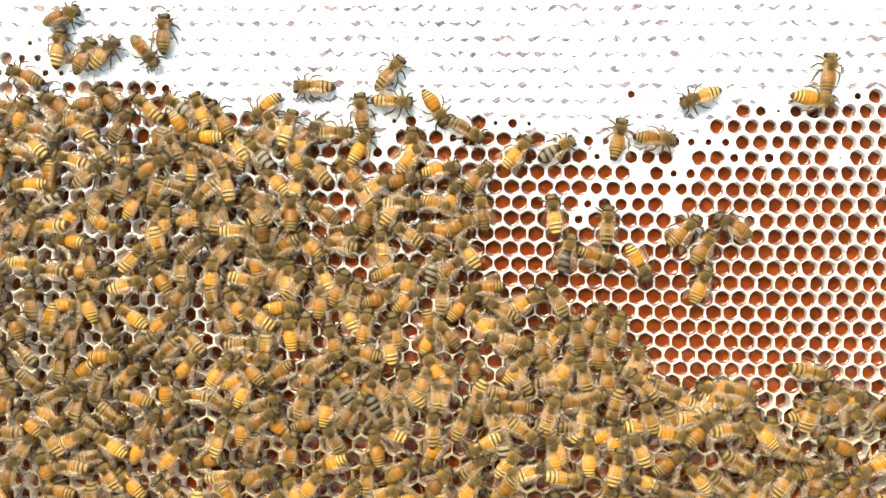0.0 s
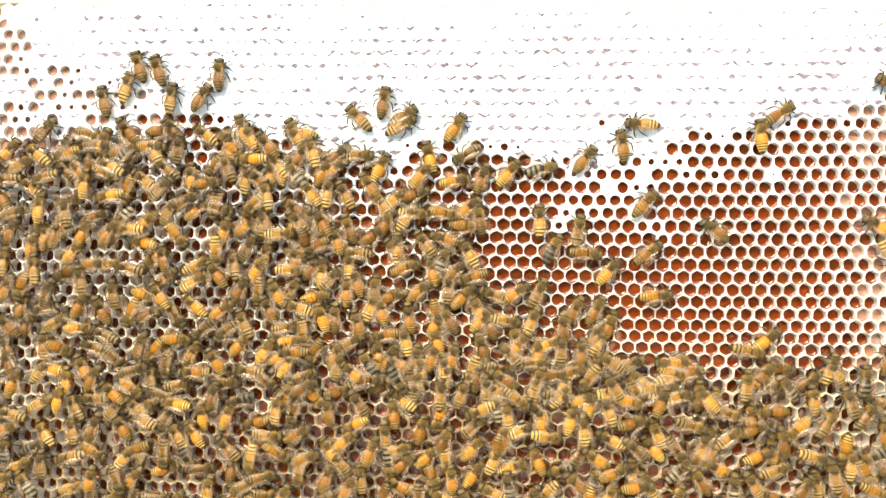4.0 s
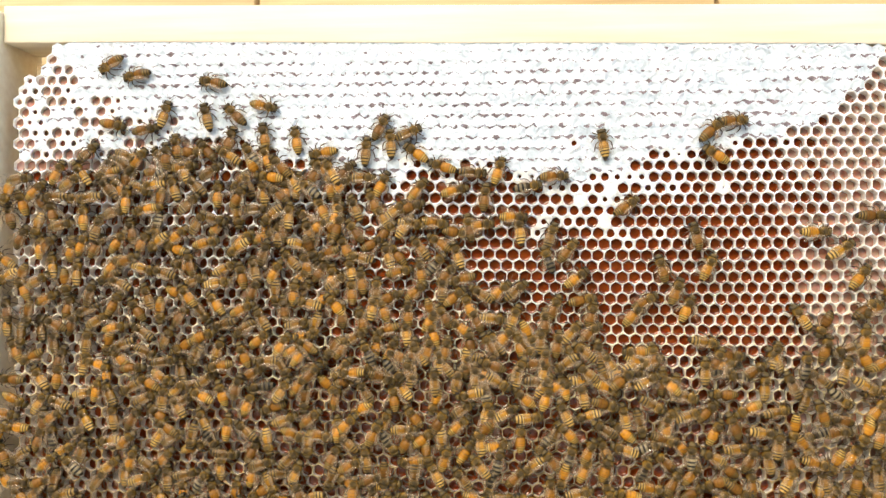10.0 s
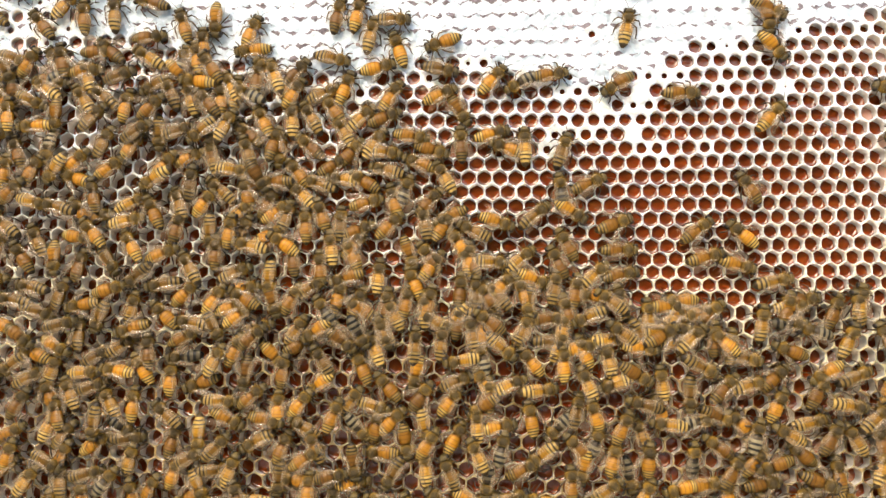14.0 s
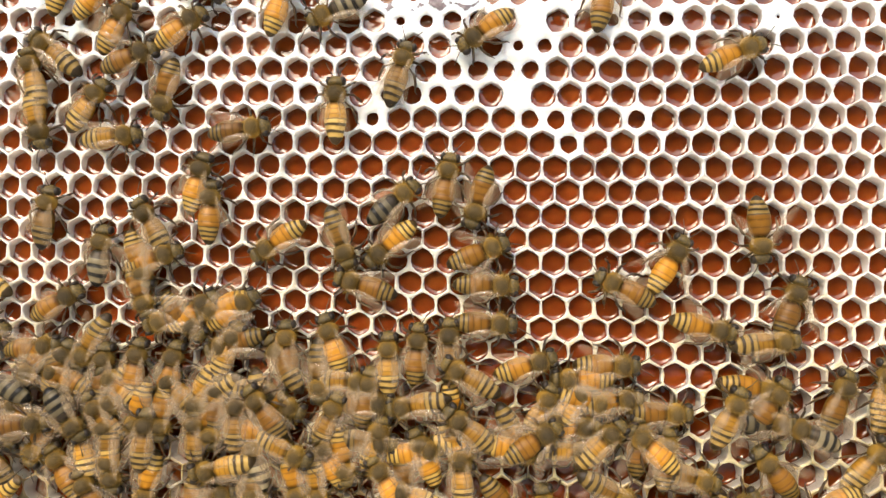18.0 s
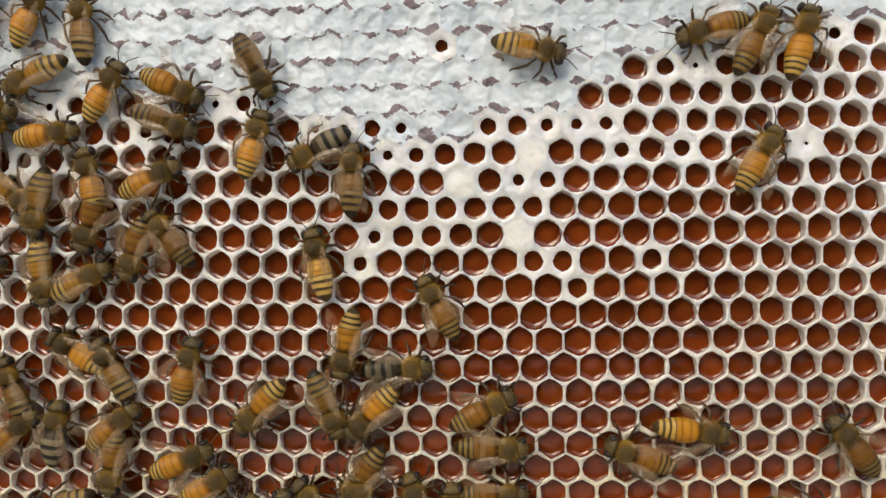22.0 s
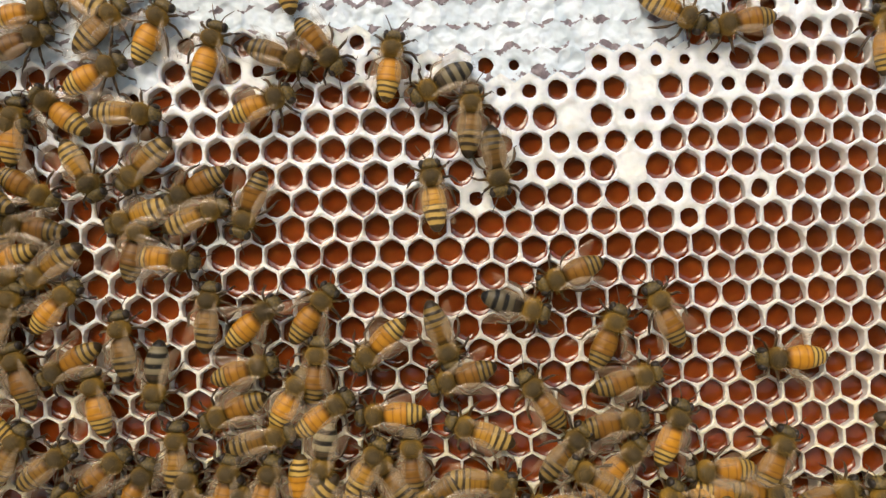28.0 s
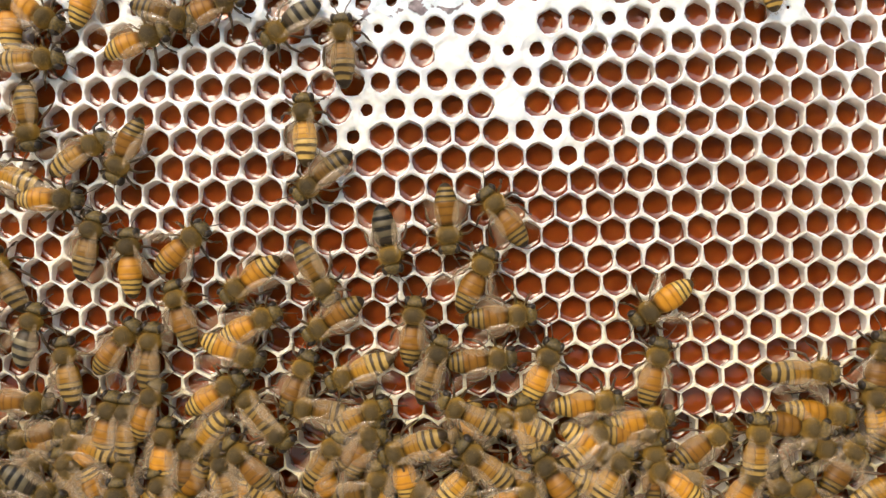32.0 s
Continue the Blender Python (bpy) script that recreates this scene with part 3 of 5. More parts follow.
def tube(points, radii, n=6):
    bm = bmesh.new()
    loops = []
    for k, p in enumerate(points):
        p = Vector(p)
        d = (Vector(points[min(k + 1, len(points) - 1)]) - Vector(points[max(k - 1, 0)])).normalized()
        u = d.orthogonal().normalized()
        w = d.cross(u)
        loops.append([bm.verts.new((p + (u * math.cos(2 * math.pi * i / n) + w * math.sin(2 * math.pi * i / n)) * radii[k]) * MM) for i in range(n)])
    for a, b in zip(loops, loops[1:]):
        for i in range(n):
            bm.faces.new((a[i], a[(i + 1) % n], b[(i + 1) % n], b[i]))
    bm.faces.new(loops[0][::-1])
    bm.faces.new(loops[-1])
    bmesh.ops.recalc_face_normals(bm, faces=bm.faces[:])
    return bm


def abdomen_mesh(longer):
    prof = [(1.6, 0.5), (1.2, 1.15), (0.6, 1.75), (0.0, 2.08), (-0.55, 2.16), (-0.6, 2.22), (-1.4, 2.32), (-2.1, 2.26), (-2.15, 2.33), (-2.9, 2.2), (-3.5, 1.98), (-3.55, 2.04), (-4.2, 1.8), (-4.75, 1.5), (-4.8, 1.56), (-5.3, 1.22), (-5.7, 0.85), (-5.95, 0.5), (-6.05, 0.15)]
    bm = lathe([(y * longer, r * 0.87, 2.35 - 0.035 * (y + 1) ** 2 + (0.05 if y > 0 else 0)) for y, r in prof], 16, 0.82)
    hairs(bm, 260, 0.42, 5)
    return bm


def thorax_mesh():
    bm = lathe([(4.3, 0.6, 2.6), (4.0, 1.2, 2.65), (3.5, 1.7, 2.7), (2.9, 1.93, 2.75), (2.2, 1.85, 2.7), (1.6, 1.45, 2.55), (1.25, 0.8, 2.45)], 14, 0.95)
    hairs(bm, 900, 0.62, 3, 1, 0.9)
    return bm


def head_mesh():
    bm = lathe([(6.2, 0.35, 1.9), (6.0, 0.95, 1.95), (5.5, 1.5, 2.1), (5.0, 1.75, 2.25), (4.55, 1.45, 2.35), (4.25, 0.6, 2.4)], 14, 0.85)
    for side in (-1, 1):                      # the two large eyes
        eye = bmesh.ops.create_icosphere(bm, subdivisions=2, radius=1.0)["verts"]
        for v in eye:
            v.co = Vector((side * (1.28 + 0.56 * v.co.x), 5.2 + 0.88 * v.co.y, 2.35 + 1.02 * v.co.z)) * MM
        for f in {f for v in eye for f in v.link_faces}:
            f.material_index = 1
    hairs(bm, 200, 0.45, 9, 2)
    return bm


def wing_mesh(side, splay, lift):
    """Fore and hind wing of one side, thin and slightly bowed."""
    bm = bmesh.new()
    for reach, wide, turn, high in ((8.9, 2.3, splay, 0.0), (6.3, 1.6, splay * 0.72 - 2, -0.16)):
        a = radians(turn)
        n = 7
        rows = []
        for i in range(n + 1):
            s = i / n
            half = wide * (0.12 + 0.88 * math.sin(min(1.0, s * 1.08) ** 0.85 * math.pi * 0.72)) * (1.0 if s < 0.86 else 1 - ((s - 0.86) / 0.14) ** 2 * 0.72)
            line = []
            for j in range(4):
                u = j / 3
                x = side * (0.1 + half * (0.18 - u * 0.95))
                y = -reach * s
                x, y = x * math.cos(a) - side * y * math.sin(a), y * math.cos(a)
                line.append(bm.verts.new(Vector((side * 1.5 + x, 2.9 + y, 4.05 + high + lift * s + 0.28 * math.sin(u * 3.1) - 0.25 * s * abs(u - 0.3))) * MM))
            rows.append(line)
        for r0, r1 in zip(rows, rows[1:]):
            for j in range(3):
                bm.faces.new((r0[j], r0[j + 1], r1[j + 1], r1[j]))
    return bm


LEGS = ((3.7, (2.5, 4.6, 2.2), (3.3, 5.6, 0.25)), (2.8, (3.2, 2.6, 2.3), (4.2, 1.7, 0.2)), (1.9, (2.9, 0.2, 2.5), (3.5, -2.3, 0.2)))


def bee_thing(mat, splay, lift, longer, legs=True):
    """One bee: its feet at zero, its head towards y, its back towards z."""
    bee = new("honey_bee")
    part("abdomen", abdomen_mesh(longer), mat, bee).data.materials.append(FUR)
    part("thorax", thorax_mesh(), FUZZ, bee).data.materials.append(FUR)
    head = part("head", head_mesh(), FACE, bee)
    head.data.materials.append(EYE)
    head.data.materials.append(FUR)
    for side in (-1, 1):
        part("wing", wing_mesh(side, splay, lift), WING, bee)
        part("antenna", tube([(side * 0.5, 6.0, 2.4), (side * 1.0, 7.0, 2.9), (side * 1.9, 8.6, 2.2)], (0.11, 0.09, 0.08), 5), LEG, bee)
        for y, knee, foot in LEGS:
            part("leg", tube([(side * 0.9, y, 1.7), (side * knee[0], knee[1], knee[2]), (side * (knee[0] + foot[0]) / 2 + side * 0.15, (knee[1] + foot[1]) / 2, (knee[2] + foot[2]) / 2), (side * foot[0], foot[1], foot[2]), (side * (foot[0] + 0.5), foot[1] - 0.3, 0.08)], (0.24, 0.28, 0.26, 0.13, 0.08), 5), LEG, bee)
    for ob in bee.children:
        ob.data.transform(Matrix.Diagonal((1.12, 1.05, 1.06, 1)))
    return tagged(bee, category="bee", group="bees on the comb")


KINDS = {"amber": (bee_thing(AMBER, 15, 0.0, 1.06), "honey bee with an amber, dark-ringed abdomen walking on the comb"),
         "spread": (bee_thing(AMBER, 34, 0.5, 1.08), "amber honey bee with half-spread wings on the comb"),
         "tawny": (bee_thing(TAWNY, 9, 0.1, 1.12), "tawny honey bee with pale stripes and folded wings"),
         "grey": (bee_thing(GREY, 17, 0.0, 1.04), "dark grey honey bee with pale bands among amber ones")}
for bee, label in KINDS.values():
    tagged(bee, label)


def bee_pose(x, z, heading, high=0.0, nose=0.0, lean=0.0):
    """On the comb's face at x, z (mm), head turned to heading (0 right, 90 up)."""
    h = radians(heading)
    ahead, up = Vector((math.cos(h), 0, math.sin(h))), Vector((0, -1, 0))
    right = ahead.cross(up)
    m = Matrix((right, ahead, up)).transposed().to_4x4()
    return Matrix.Translation(((x) * MM, (swell(x, z) - 0.05 - high) * MM, (z + SILL) * MM)) @ m @ pose(0, 0, 0, nose, lean, 0)


used = set()


def bee_of(kind, m):
    """A bee of that kind at the pose m; the first of a kind is the pattern itself."""
    if kind in used:
        return copy_thing(KINDS[kind][0], m)
    used.add(kind)
    KINDS[kind][0].matrix_basis = m
    return KINDS[kind][0]


# The dense crowd: where bees cover the comb at all times
CROWD_X = (-272, -246, -210, -176, -130, -119, -118, -60, -50, 0, 30, 64, 99, 112, 150)
CROWD_Z = (6, 12, 19, 22, 20, 11, -66, -66, -64, -66, -73, -69, -62, -34, -24)


def crowd_places(near_gap, wide_gap):
    """Places in the crowd, looser where the camera comes near, mm."""
    rnd = random.Random(11)
    found, near = [], {}
    for _ in range(26000):
        x, z = rnd.uniform(-272, 148), rnd.uniform(FOOT - 4, 23)
        gap = wide_gap if x > -70 and z > -100 else near_gap
        if z > np.interp(x, CROWD_X, CROWD_Z):
            continue
        # a few bare spots between the bees
        if noise.noise((x * 0.045, 9.3, z * 0.045)) > 0.72:
            continue
        i, j = int(x // 9), int(z // 9)
        if any((x - u) ** 2 + (z - w) ** 2 < gap * gap for di in (-1, 0, 1) for dj in (-1, 0, 1) for u, w in near.get((i + di, j + dj), ())):
            continue
        near.setdefault((i, j), []).append((x, z))
        found.append((x, z))
    return found


def joined_bee(kind):
    """All of one kind of bee as one mesh, for the crowd."""
    mats, bm = [], bmesh.new()
    for ob in KINDS[kind][0].children:
        first = len(bm.faces)
        bm.from_mesh(ob.data)
        mats += [m for m in ob.data.materials if m not in mats]
        bm.faces.ensure_lookup_table()
        for f in bm.faces[first:]:
            f.material_index = mats.index(ob.data.materials[f.material_index])
    me = bpy.data.meshes.new("crowd_bee")
    bm.to_mesh(me)
    bm.free()
    for m in mats:
        me.materials.append(m)
    me.polygons.foreach_set("use_smooth", [True] * len(me.polygons))
    return me


MIX = ("amber", "tawny", "tawny", "spread", "tawny", "amber", "amber", "tawny", "amber", "grey", "spread", "tawny")
crowd_bees = []


def fill_crowd():
    rnd = random.Random(23)
    places = crowd_places(7.2, 8.0)
    places.sort(key=lambda p: (p[0] + 10) ** 2 * 0.35 + (p[1] + 60) ** 2)
    meshes = {k: joined_bee(k) for k in KINDS}
    crowd = tagged(new("bee_crowd"), "dense crowd of honey bees covering the lower comb", "bees", kind="stuff")
    for i, (x, z) in enumerate(places):
        kind = rnd.choice(MIX)
        if kind == "grey" and rnd.random() < 0.4:
            kind = "tawny"
        turn, high, nose, lean = rnd.uniform(0, 360) if rnd.random() < 0.45 else rnd.gauss(80, 45), rnd.choice((0, 0, 0.5, 1.6, 2.8)), rnd.uniform(-9, 9), rnd.uniform(-14, 14)
        if i < SINGLE:
            ob = bee_of(kind, bee_pose(x, z, turn, high, nose, lean))
        else:
            ob = new("crowd_bee", meshes[kind])
            ob.parent = crowd
            ob.matrix_basis = bee_pose(x, z, turn, high, nose, lean)
        crowd_bees.append((ob, x, z, turn, high, nose, lean))


SINGLE = 100
fill_crowd()


def shuffle_crowd():
    """The crowd keeps stirring: each bee shifts and turns a little all the time."""
    rnd = random.Random(31)
    for ob, x, z, turn, high, nose, lean in crowd_bees:
        lively = rnd.choice((0.4, 1.0, 1.0, 2.2))
        rows, t = [], 0.0
        u, w, a = x, z, turn
        while True:
            rows.append((min(t, 32.0), bee_pose(u, w, a, high, nose, lean)))
            if t >= 32.0:
                break
            t += rnd.uniform(2.5, 6.0)
            u, w, a = x + rnd.gauss(0, 0.9) * lively, w + (z - w) * 0.5 + rnd.gauss(0, 0.8) * lively, a + max(-60, min(60, rnd.gauss(0, 14) * lively))
        walk(ob, rows)


trails = []


def trail(kind, *rows):
    """One bee that walks about the open comb: rows of seconds, x, z in mm and heading."""
    trails.append((bee_of(kind, bee_pose(*rows[0][1:])), [(t, bee_pose(x, z, turn)) for t, x, z, turn in rows]))


def motions():
    trail("amber", (0, -195.7, 47.8, 20), (3, -194.6, 46.3, 80), (6, -193.6, 44.8, 140), (9, -205.4, 60.2, 145), (10.5, -214.2, 52.7, 226.5), (12, -223.1, 45.2, 308), (12.5, -223, 40.2, 226.5), (13, -223, 35.2, 145), (32, -223.5, 34.4, 143))
    trail("amber", (0, -162.1, 42.3, 88), (6, -162.1, 42.3, 90), (9, -165.1, 38.7, 130), (11, -164.4, 36.7, 175), (11.33, -164.5, 37, 235), (11.67, -164.7, 37.3, 295), (12, -164.8, 37.6, 355), (12.33, -165.1, 37.7, 411.7), (12.67, -165.5, 37.8, 468.3), (13, -165.8, 37.9, 525), (32, -166.6, 36.9, 526))
    trail("tawny", (0, -196.5, 37.8, 80), (6, -199.9, 37.5, 70), (9, -197.4, 37.5, 70), (11, -197.6, 38.3, 60), (12, -194.8, 38.6, 20), (13, -196.8, 37.6, 40), (32, -196.2, 38.1, 33))
    trail("amber", (0, -188.1, 35.1, 60), (6, -182.2, 48.4, 120), (9, -174.2, 52.5, 150), (11, -180.6, 50, 220), (11.5, -187.8, 48.1, 294), (12, -194.9, 46.2, 368), (13, -187, 47.4, 290), (32, -187.3, 48, 298))
    trail("amber", (0, -168.5, 36.9, -50), (3, -169.1, 34.1, 22), (6, -169.6, 31.4, 95), (9, -167.5, 26.2, 95), (11, -167.2, 25.8, 50), (11.5, -171.2, 25.2, 105), (12, -175.3, 24.6, 160), (12.5, -171, 25, 82.5), (13, -166.8, 25.5, 5), (32, -167.4, 26.3, 13))
    trail("tawny", (0, -181.5, 36, 45), (6, -180.9, 32.6, 92), (9, -177.9, 37.5, 100), (11, -178.1, 35.6, 110), (12, -179.4, 35.9, 118), (13, -179, 34.3, 90), (32, -178.4, 33.7, 85))
    trail("amber", (0, -207.7, 28.7, 160), (6, -208.8, 32.6, 85), (9, -203.9, 32.4, 60), (10, -206.7, 30.9, 10), (11, -209.5, 29.3, -40), (11.67, -208.1, 29.8, 15), (11.84, -205.9, 30.2, 71.5), (12, -203.7, 30.5, 128), (12.33, -206.7, 30.4, 70), (13, -205.2, 30.9, 125), (32, -204.5, 31.9, 133))
    trail("tawny", (0, -113.5, 25.4, 180), (6, -105.4, 25.4, 110), (9, -105.3, 20.1, 80), (11, -104.5, 21, 90), (11.5, -103.4, 20.1, 24), (12, -102.3, 19.2, -42), (13, -102.6, 17.8, -25), (19, -98.7, 15, 0), (25, -99.7, 16.3, -25), (28, -97.5, 18.9, 40), (32, -98.3, 19.2, 44))
    trail("tawny", (0, -89.3, 29.9, 50), (6, -89.6, 25.4, 30), (9, -87.9, 28.8, 30), (11, -85.4, 28.5, 15), (12, -84.6, 29.2, 30), (13, -82.2, 30.1, -10), (16, -81.3, 28.3, 40), (19, -80.3, 26.5, 90), (23, -79.1, 29.9, 88), (24, -77.7, 29.9, 25), (25, -77, 29.6, 15), (32, -77.5, 29.1, 10))
    trail("tawny", (0, -88.3, 21, -5), (5.5, -91.3, 22.9, 45), (11, -94.3, 24.7, 95), (12, -92.4, 25.3, 50), (13, -90, 25.2, 95), (15, -88.8, 24.2, 40), (17, -87.6, 23.3, -15), (19, -86.4, 22.3, -70), (21, -88.9, 21.3, -125), (23, -91.4, 20.3, -180), (25, -101.2, 24.3, -205), (32, -100.5, 23.3, -210))
    trail("spread", (0, -74.9, 19.3, -55), (2, -72.2, 20.6, 0), (4, -69.5, 21.8, 55), (6, -66.8, 23.1, 110), (12, -72.6, 10.4, 170), (13, -66.2, 19.9, 175), (15, -64, 21.9, 233), (17, -61.8, 24, 292), (19, -59.6, 26.1, 350), (20, -66.7, 19, 360), (22, -63.1, 17.8, 335), (23, -60.3, 16.4, 352), (24, -58.6, 18.9, 388), (25, -63.3, 26.1, 457), (32, -62.5, 26.8, 457))
    trail("amber", (0, -98.1, 17.4, 95), (6, -97, 33.8, 70), (9, -97.9, 31.2, 60), (11, -99.4, 31.1, 60), (12, -97.9, 31.5, 58), (13, -100.4, 31.6, 75), (25, -99.4, 32.2, 65), (32, -99.6, 31.8, 64))
    trail("amber", (0, -126.1, 13.7, 120), (11, -136.8, 26.2, 90), (13, -132.8, 26.6, 60), (19, -122.9, 25.6, 120), (25, -113, 24.6, 180), (26, -112.5, 23.6, 123), (27, -112.1, 22.6, 67), (28, -111.7, 21.6, 10), (32, -112, 22.2, -1))
    trail("tawny", (0, 7, 22.8, 200), (6, -0.1, 23.3, 170), (9, -0.2, 22.9, 140), (10, -1.2, 23.5, 100), (11, -2.3, 24.2, 60), (13, -2.7, 25.7, 88), (16, -0.3, 24.1, 26), (19, 2.1, 22.5, -35), (23, 2.4, 22.6, -10), (24, 4.5, 22, -15), (25, 5.1, 22.3, -27), (28, 8, 17.5, -30), (32, 7.9, 18.5, -30))
    trail("amber", (0, 45.3, 30.1, 85), (6, 52.1, 26.4, 20), (9, 50.5, 32.6, 10), (11, 56.7, 33, -25), (12, 46.2, 31.7, -98), (13.75, 44.8, 30.8, -40.2), (15.5, 43.5, 29.8, 17.5), (20, 30.3, 26.6, 60), (22, 41, 22.5, 62), (23, 52.1, 33.2, 20), (24, 60.5, 31.1, -15), (32, 52.1, 32.9, 32))
    trail("spread", (0, 40.9, 22.4, -10), (2, 42.8, 20.7, 43), (4, 44.8, 18.9, 97), (6, 46.7, 17.2, 150), (9, 46, 18.2, 150), (11, 47.1, 18.5, 140), (11.67, 46.8, 18.3, 82), (12, 43.6, -4.4, 60), (12.33, 46.6, 18.1, 23), (13, 46.3, 17.9, -35), (19, 43.8, 18.2, -75), (19.5, 45.2, 19, -32.5), (20, 46.7, 19.9, 10), (21, 47.2, 21.4, 62), (21.5, 47.7, 21.3, 26.5), (22, 48.7, 22, 76), (23, 49.5, 23, 29), (24, 48.1, 23.6, 72), (32, 48.6, 23.9, 32))
    trail("amber", (0, -17.8, 9.9, 80), (5.5, -20.7, 9.6, 40), (11, -23.7, 9.3, 0), (11.5, -41.4, 12.6, 47.5), (12, -59.2, 15.8, 95), (12.75, -41.8, 12.6, 47.5), (13.5, -24.5, 9.3, 0), (16, -80, 16, 60), (19, -112, 22, 40), (25, -112, 22, 0), (28, -57.2, 13.7, -52), (32, -54.2, 8.8, 20))
    trail("amber", (0, -6.6, 10, -5), (3, -6.1, 13.5, 68), (6, -5.7, 17, 140), (12, 34, -47.4, 95), (12.25, 14.8, -18.6, 141.5), (12.5, -4.4, 10.2, 188), (25, -8.1, -90.9, 267), (32, -8, -90.6, 260))
    trail("grey", (0, -36.8, 6.3, 30), (6, -35.8, 5.5, 10), (9, -33.6, 3.3, 10), (11, -34.9, 6.8, 10), (11.67, -35.9, 7, -43), (12, -36.6, 6.4, 20), (12.16, -36.8, 6.8, -38.5), (12.33, -36.9, 7.1, -97), (13, -38, 7.3, -150), (19, -36.2, 5.8, -155), (23, -36, 5.7, -151), (25, -35.8, 5.5, -165), (28, -34.9, 6, -151), (30, -35.4, 6.8, -151), (32, -39.6, 5.5, -145))
    trail("amber", (0, -49.1, 5.3, 50), (6, -48.8, 4.3, 50), (9, -45.9, 10.5, 50), (11, -47.4, 11.9, 95), (12, -47, 9.1, 60), (13, -47.3, 8.5, 45), (19, -48, 7, 72), (23, -48, 6.7, 68), (24, -46, 6, 35), (25, -46.2, 6.7, 38), (28, -44.2, 9.5, 80), (29.33, -46.3, -20.8, 22), (30.67, -48.5, -51.2, -36), (32, -50.6, -81.5, -94))
    trail("amber", (0, -61.3, -2.7, 50), (6, -57, 3, 80), (9, -53, -3, 90), (11, -52.4, 3.1, 60), (12, -54.4, 1.5, 15), (13, -56.5, -0.1, -30), (19, -72, -10.9, -105), (22, -70.6, -11.7, -108), (23, -72, -13.4, -108), (25, -69.9, -14.9, -128), (28, -70.8, -15.2, -112), (30, -71, -16.1, -108), (32, -71.2, -16.6, -115))
    trail("tawny", (0, -37.4, -13.9, 100), (6, -36.7, -13.4, 90), (9, -37, -13.9, 100), (11, -37.3, -14.5, 95), (13, -37.1, -14.5, 95), (16, -36.6, -13.8, 80), (19, -36.3, -13.7, 95), (23, -36.6, -15.3, 100), (25, -36.7, -13.9, 97), (28, -37.2, -14.3, 95), (30, -37.2, -13.7, 90), (32, -37.7, -13.7, 90))
    trail("tawny", (0, -20.8, -17.2, 88), (16, -24.4, -15.5, 70), (19, -23.5, -2.7, 80), (20, -27.1, -2.3, 105), (23, -30.2, 0.9, 80), (25, -30.1, -0.4, 88), (28, -29.9, -1, 85), (30, -30.8, 0.7, 88), (32, -30.2, 0.4, 90))
    trail("grey", (0, -33.2, -26.2, 75), (6, -29.5, -23.9, 60), (7.5, -26.5, -24.3, 105), (9, -23.6, -24.7, 150), (10, -24.8, -27, 110), (11, -26.1, -29.4, 70), (13, -25.4, -29.8, 100), (16, -24.4, -30.6, 85), (19, -24.7, -32.8, 28), (20, -24.5, -32.5, 35), (22, -22.7, -34.3, 5), (23, -20.7, -34.7, 3), (24, -20.2, -34.5, -5), (25, -21.4, -34.5, -32), (28, -22.8, -35.3, -18), (30, -23.5, -35.3, -58), (31, -21.5, -35.6, -62), (32, -23.4, -34.6, -80))
    trail("amber", (0, -24.1, -26.9, -20), (6, -17.8, -24.9, 10), (11, -16.2, -23.1, 55), (13, -15.8, -26.7, 35), (16, -15.9, -27.9, 10), (17.5, -14.7, -28.5, 58), (19, -13.6, -29, 105), (20, -14.1, -25.7, 105), (21, -15.5, -22.2, 105), (22, -14.8, -23.3, 118), (23, -16.2, -23.5, 130), (24, -15.1, -25.4, 175), (25, -15.6, -27.3, 160), (28, -12.7, -29.9, 200), (30, -12.6, -31.4, 275), (32, -12.3, -31.3, 272))
    trail("amber", (0, -11.1, -28.5, -60), (3, -10.9, -31.4, 18), (6, -10.6, -34.3, 95), (9, -13.8, -34.3, 60), (11, -11.2, -35.5, 20), (13, -20.2, -35.2, 10), (14.5, -22.3, -37.6, -68), (16, -24.3, -39.9, -145), (19, -25.2, -40.7, -135), (23, -27.6, -43.8, -135), (25.5, -11.6, -51.5, -214), (28, 4.5, -59.3, -292), (30, 3.9, -59.8, -298), (32, 3.8, -59.4, -295))
    trail("amber", (0, 2.5, -18.7, 45), (6, 2.7, -4.7, 50), (9, 8.6, -5.4, 10), (11, 9, -0.7, 60), (13, 14.4, 1.1, -10), (16, 15.9, 6.3, 39), (19, 17.5, 11.4, 88), (20, 22.4, 17.2, 40), (20.5, 22.1, 16.3, 94.5), (21, 33.5, 18.8, 30), (21.5, 33.7, 21.8, 112.5), (22, 33.9, 24.7, 195), (23, 26.1, 19.3, 210), (24, 23.4, 17.9, 220), (25, 27.5, 14, 282), (26.5, 24, 14.5, 236), (28, 20.4, 15, 190), (32, 20.1, 14.3, 189))
    trail("amber", (0, 8.6, -23.8, 60), (6, 3.2, -29.3, 30), (9, 18.6, -45.9, 20), (11, 14.5, -44, 45), (13, 17.8, -44, 35), (16, 20.7, -41.8, 65), (17.5, 21.2, -46.6, 128), (19, 21.8, -51.4, 190), (20, 23.4, -51.5, 190), (22, 20.5, -50, 160), (23, 15.4, -49.4, 180), (24, 11.8, -46.2, 135), (25, 8.3, -43.1, 90), (28, 4.3, -37.9, 115), (30, 2.8, -34.1, 122), (31, -0.6, -34, 142), (32, -2, -31.2, 125))
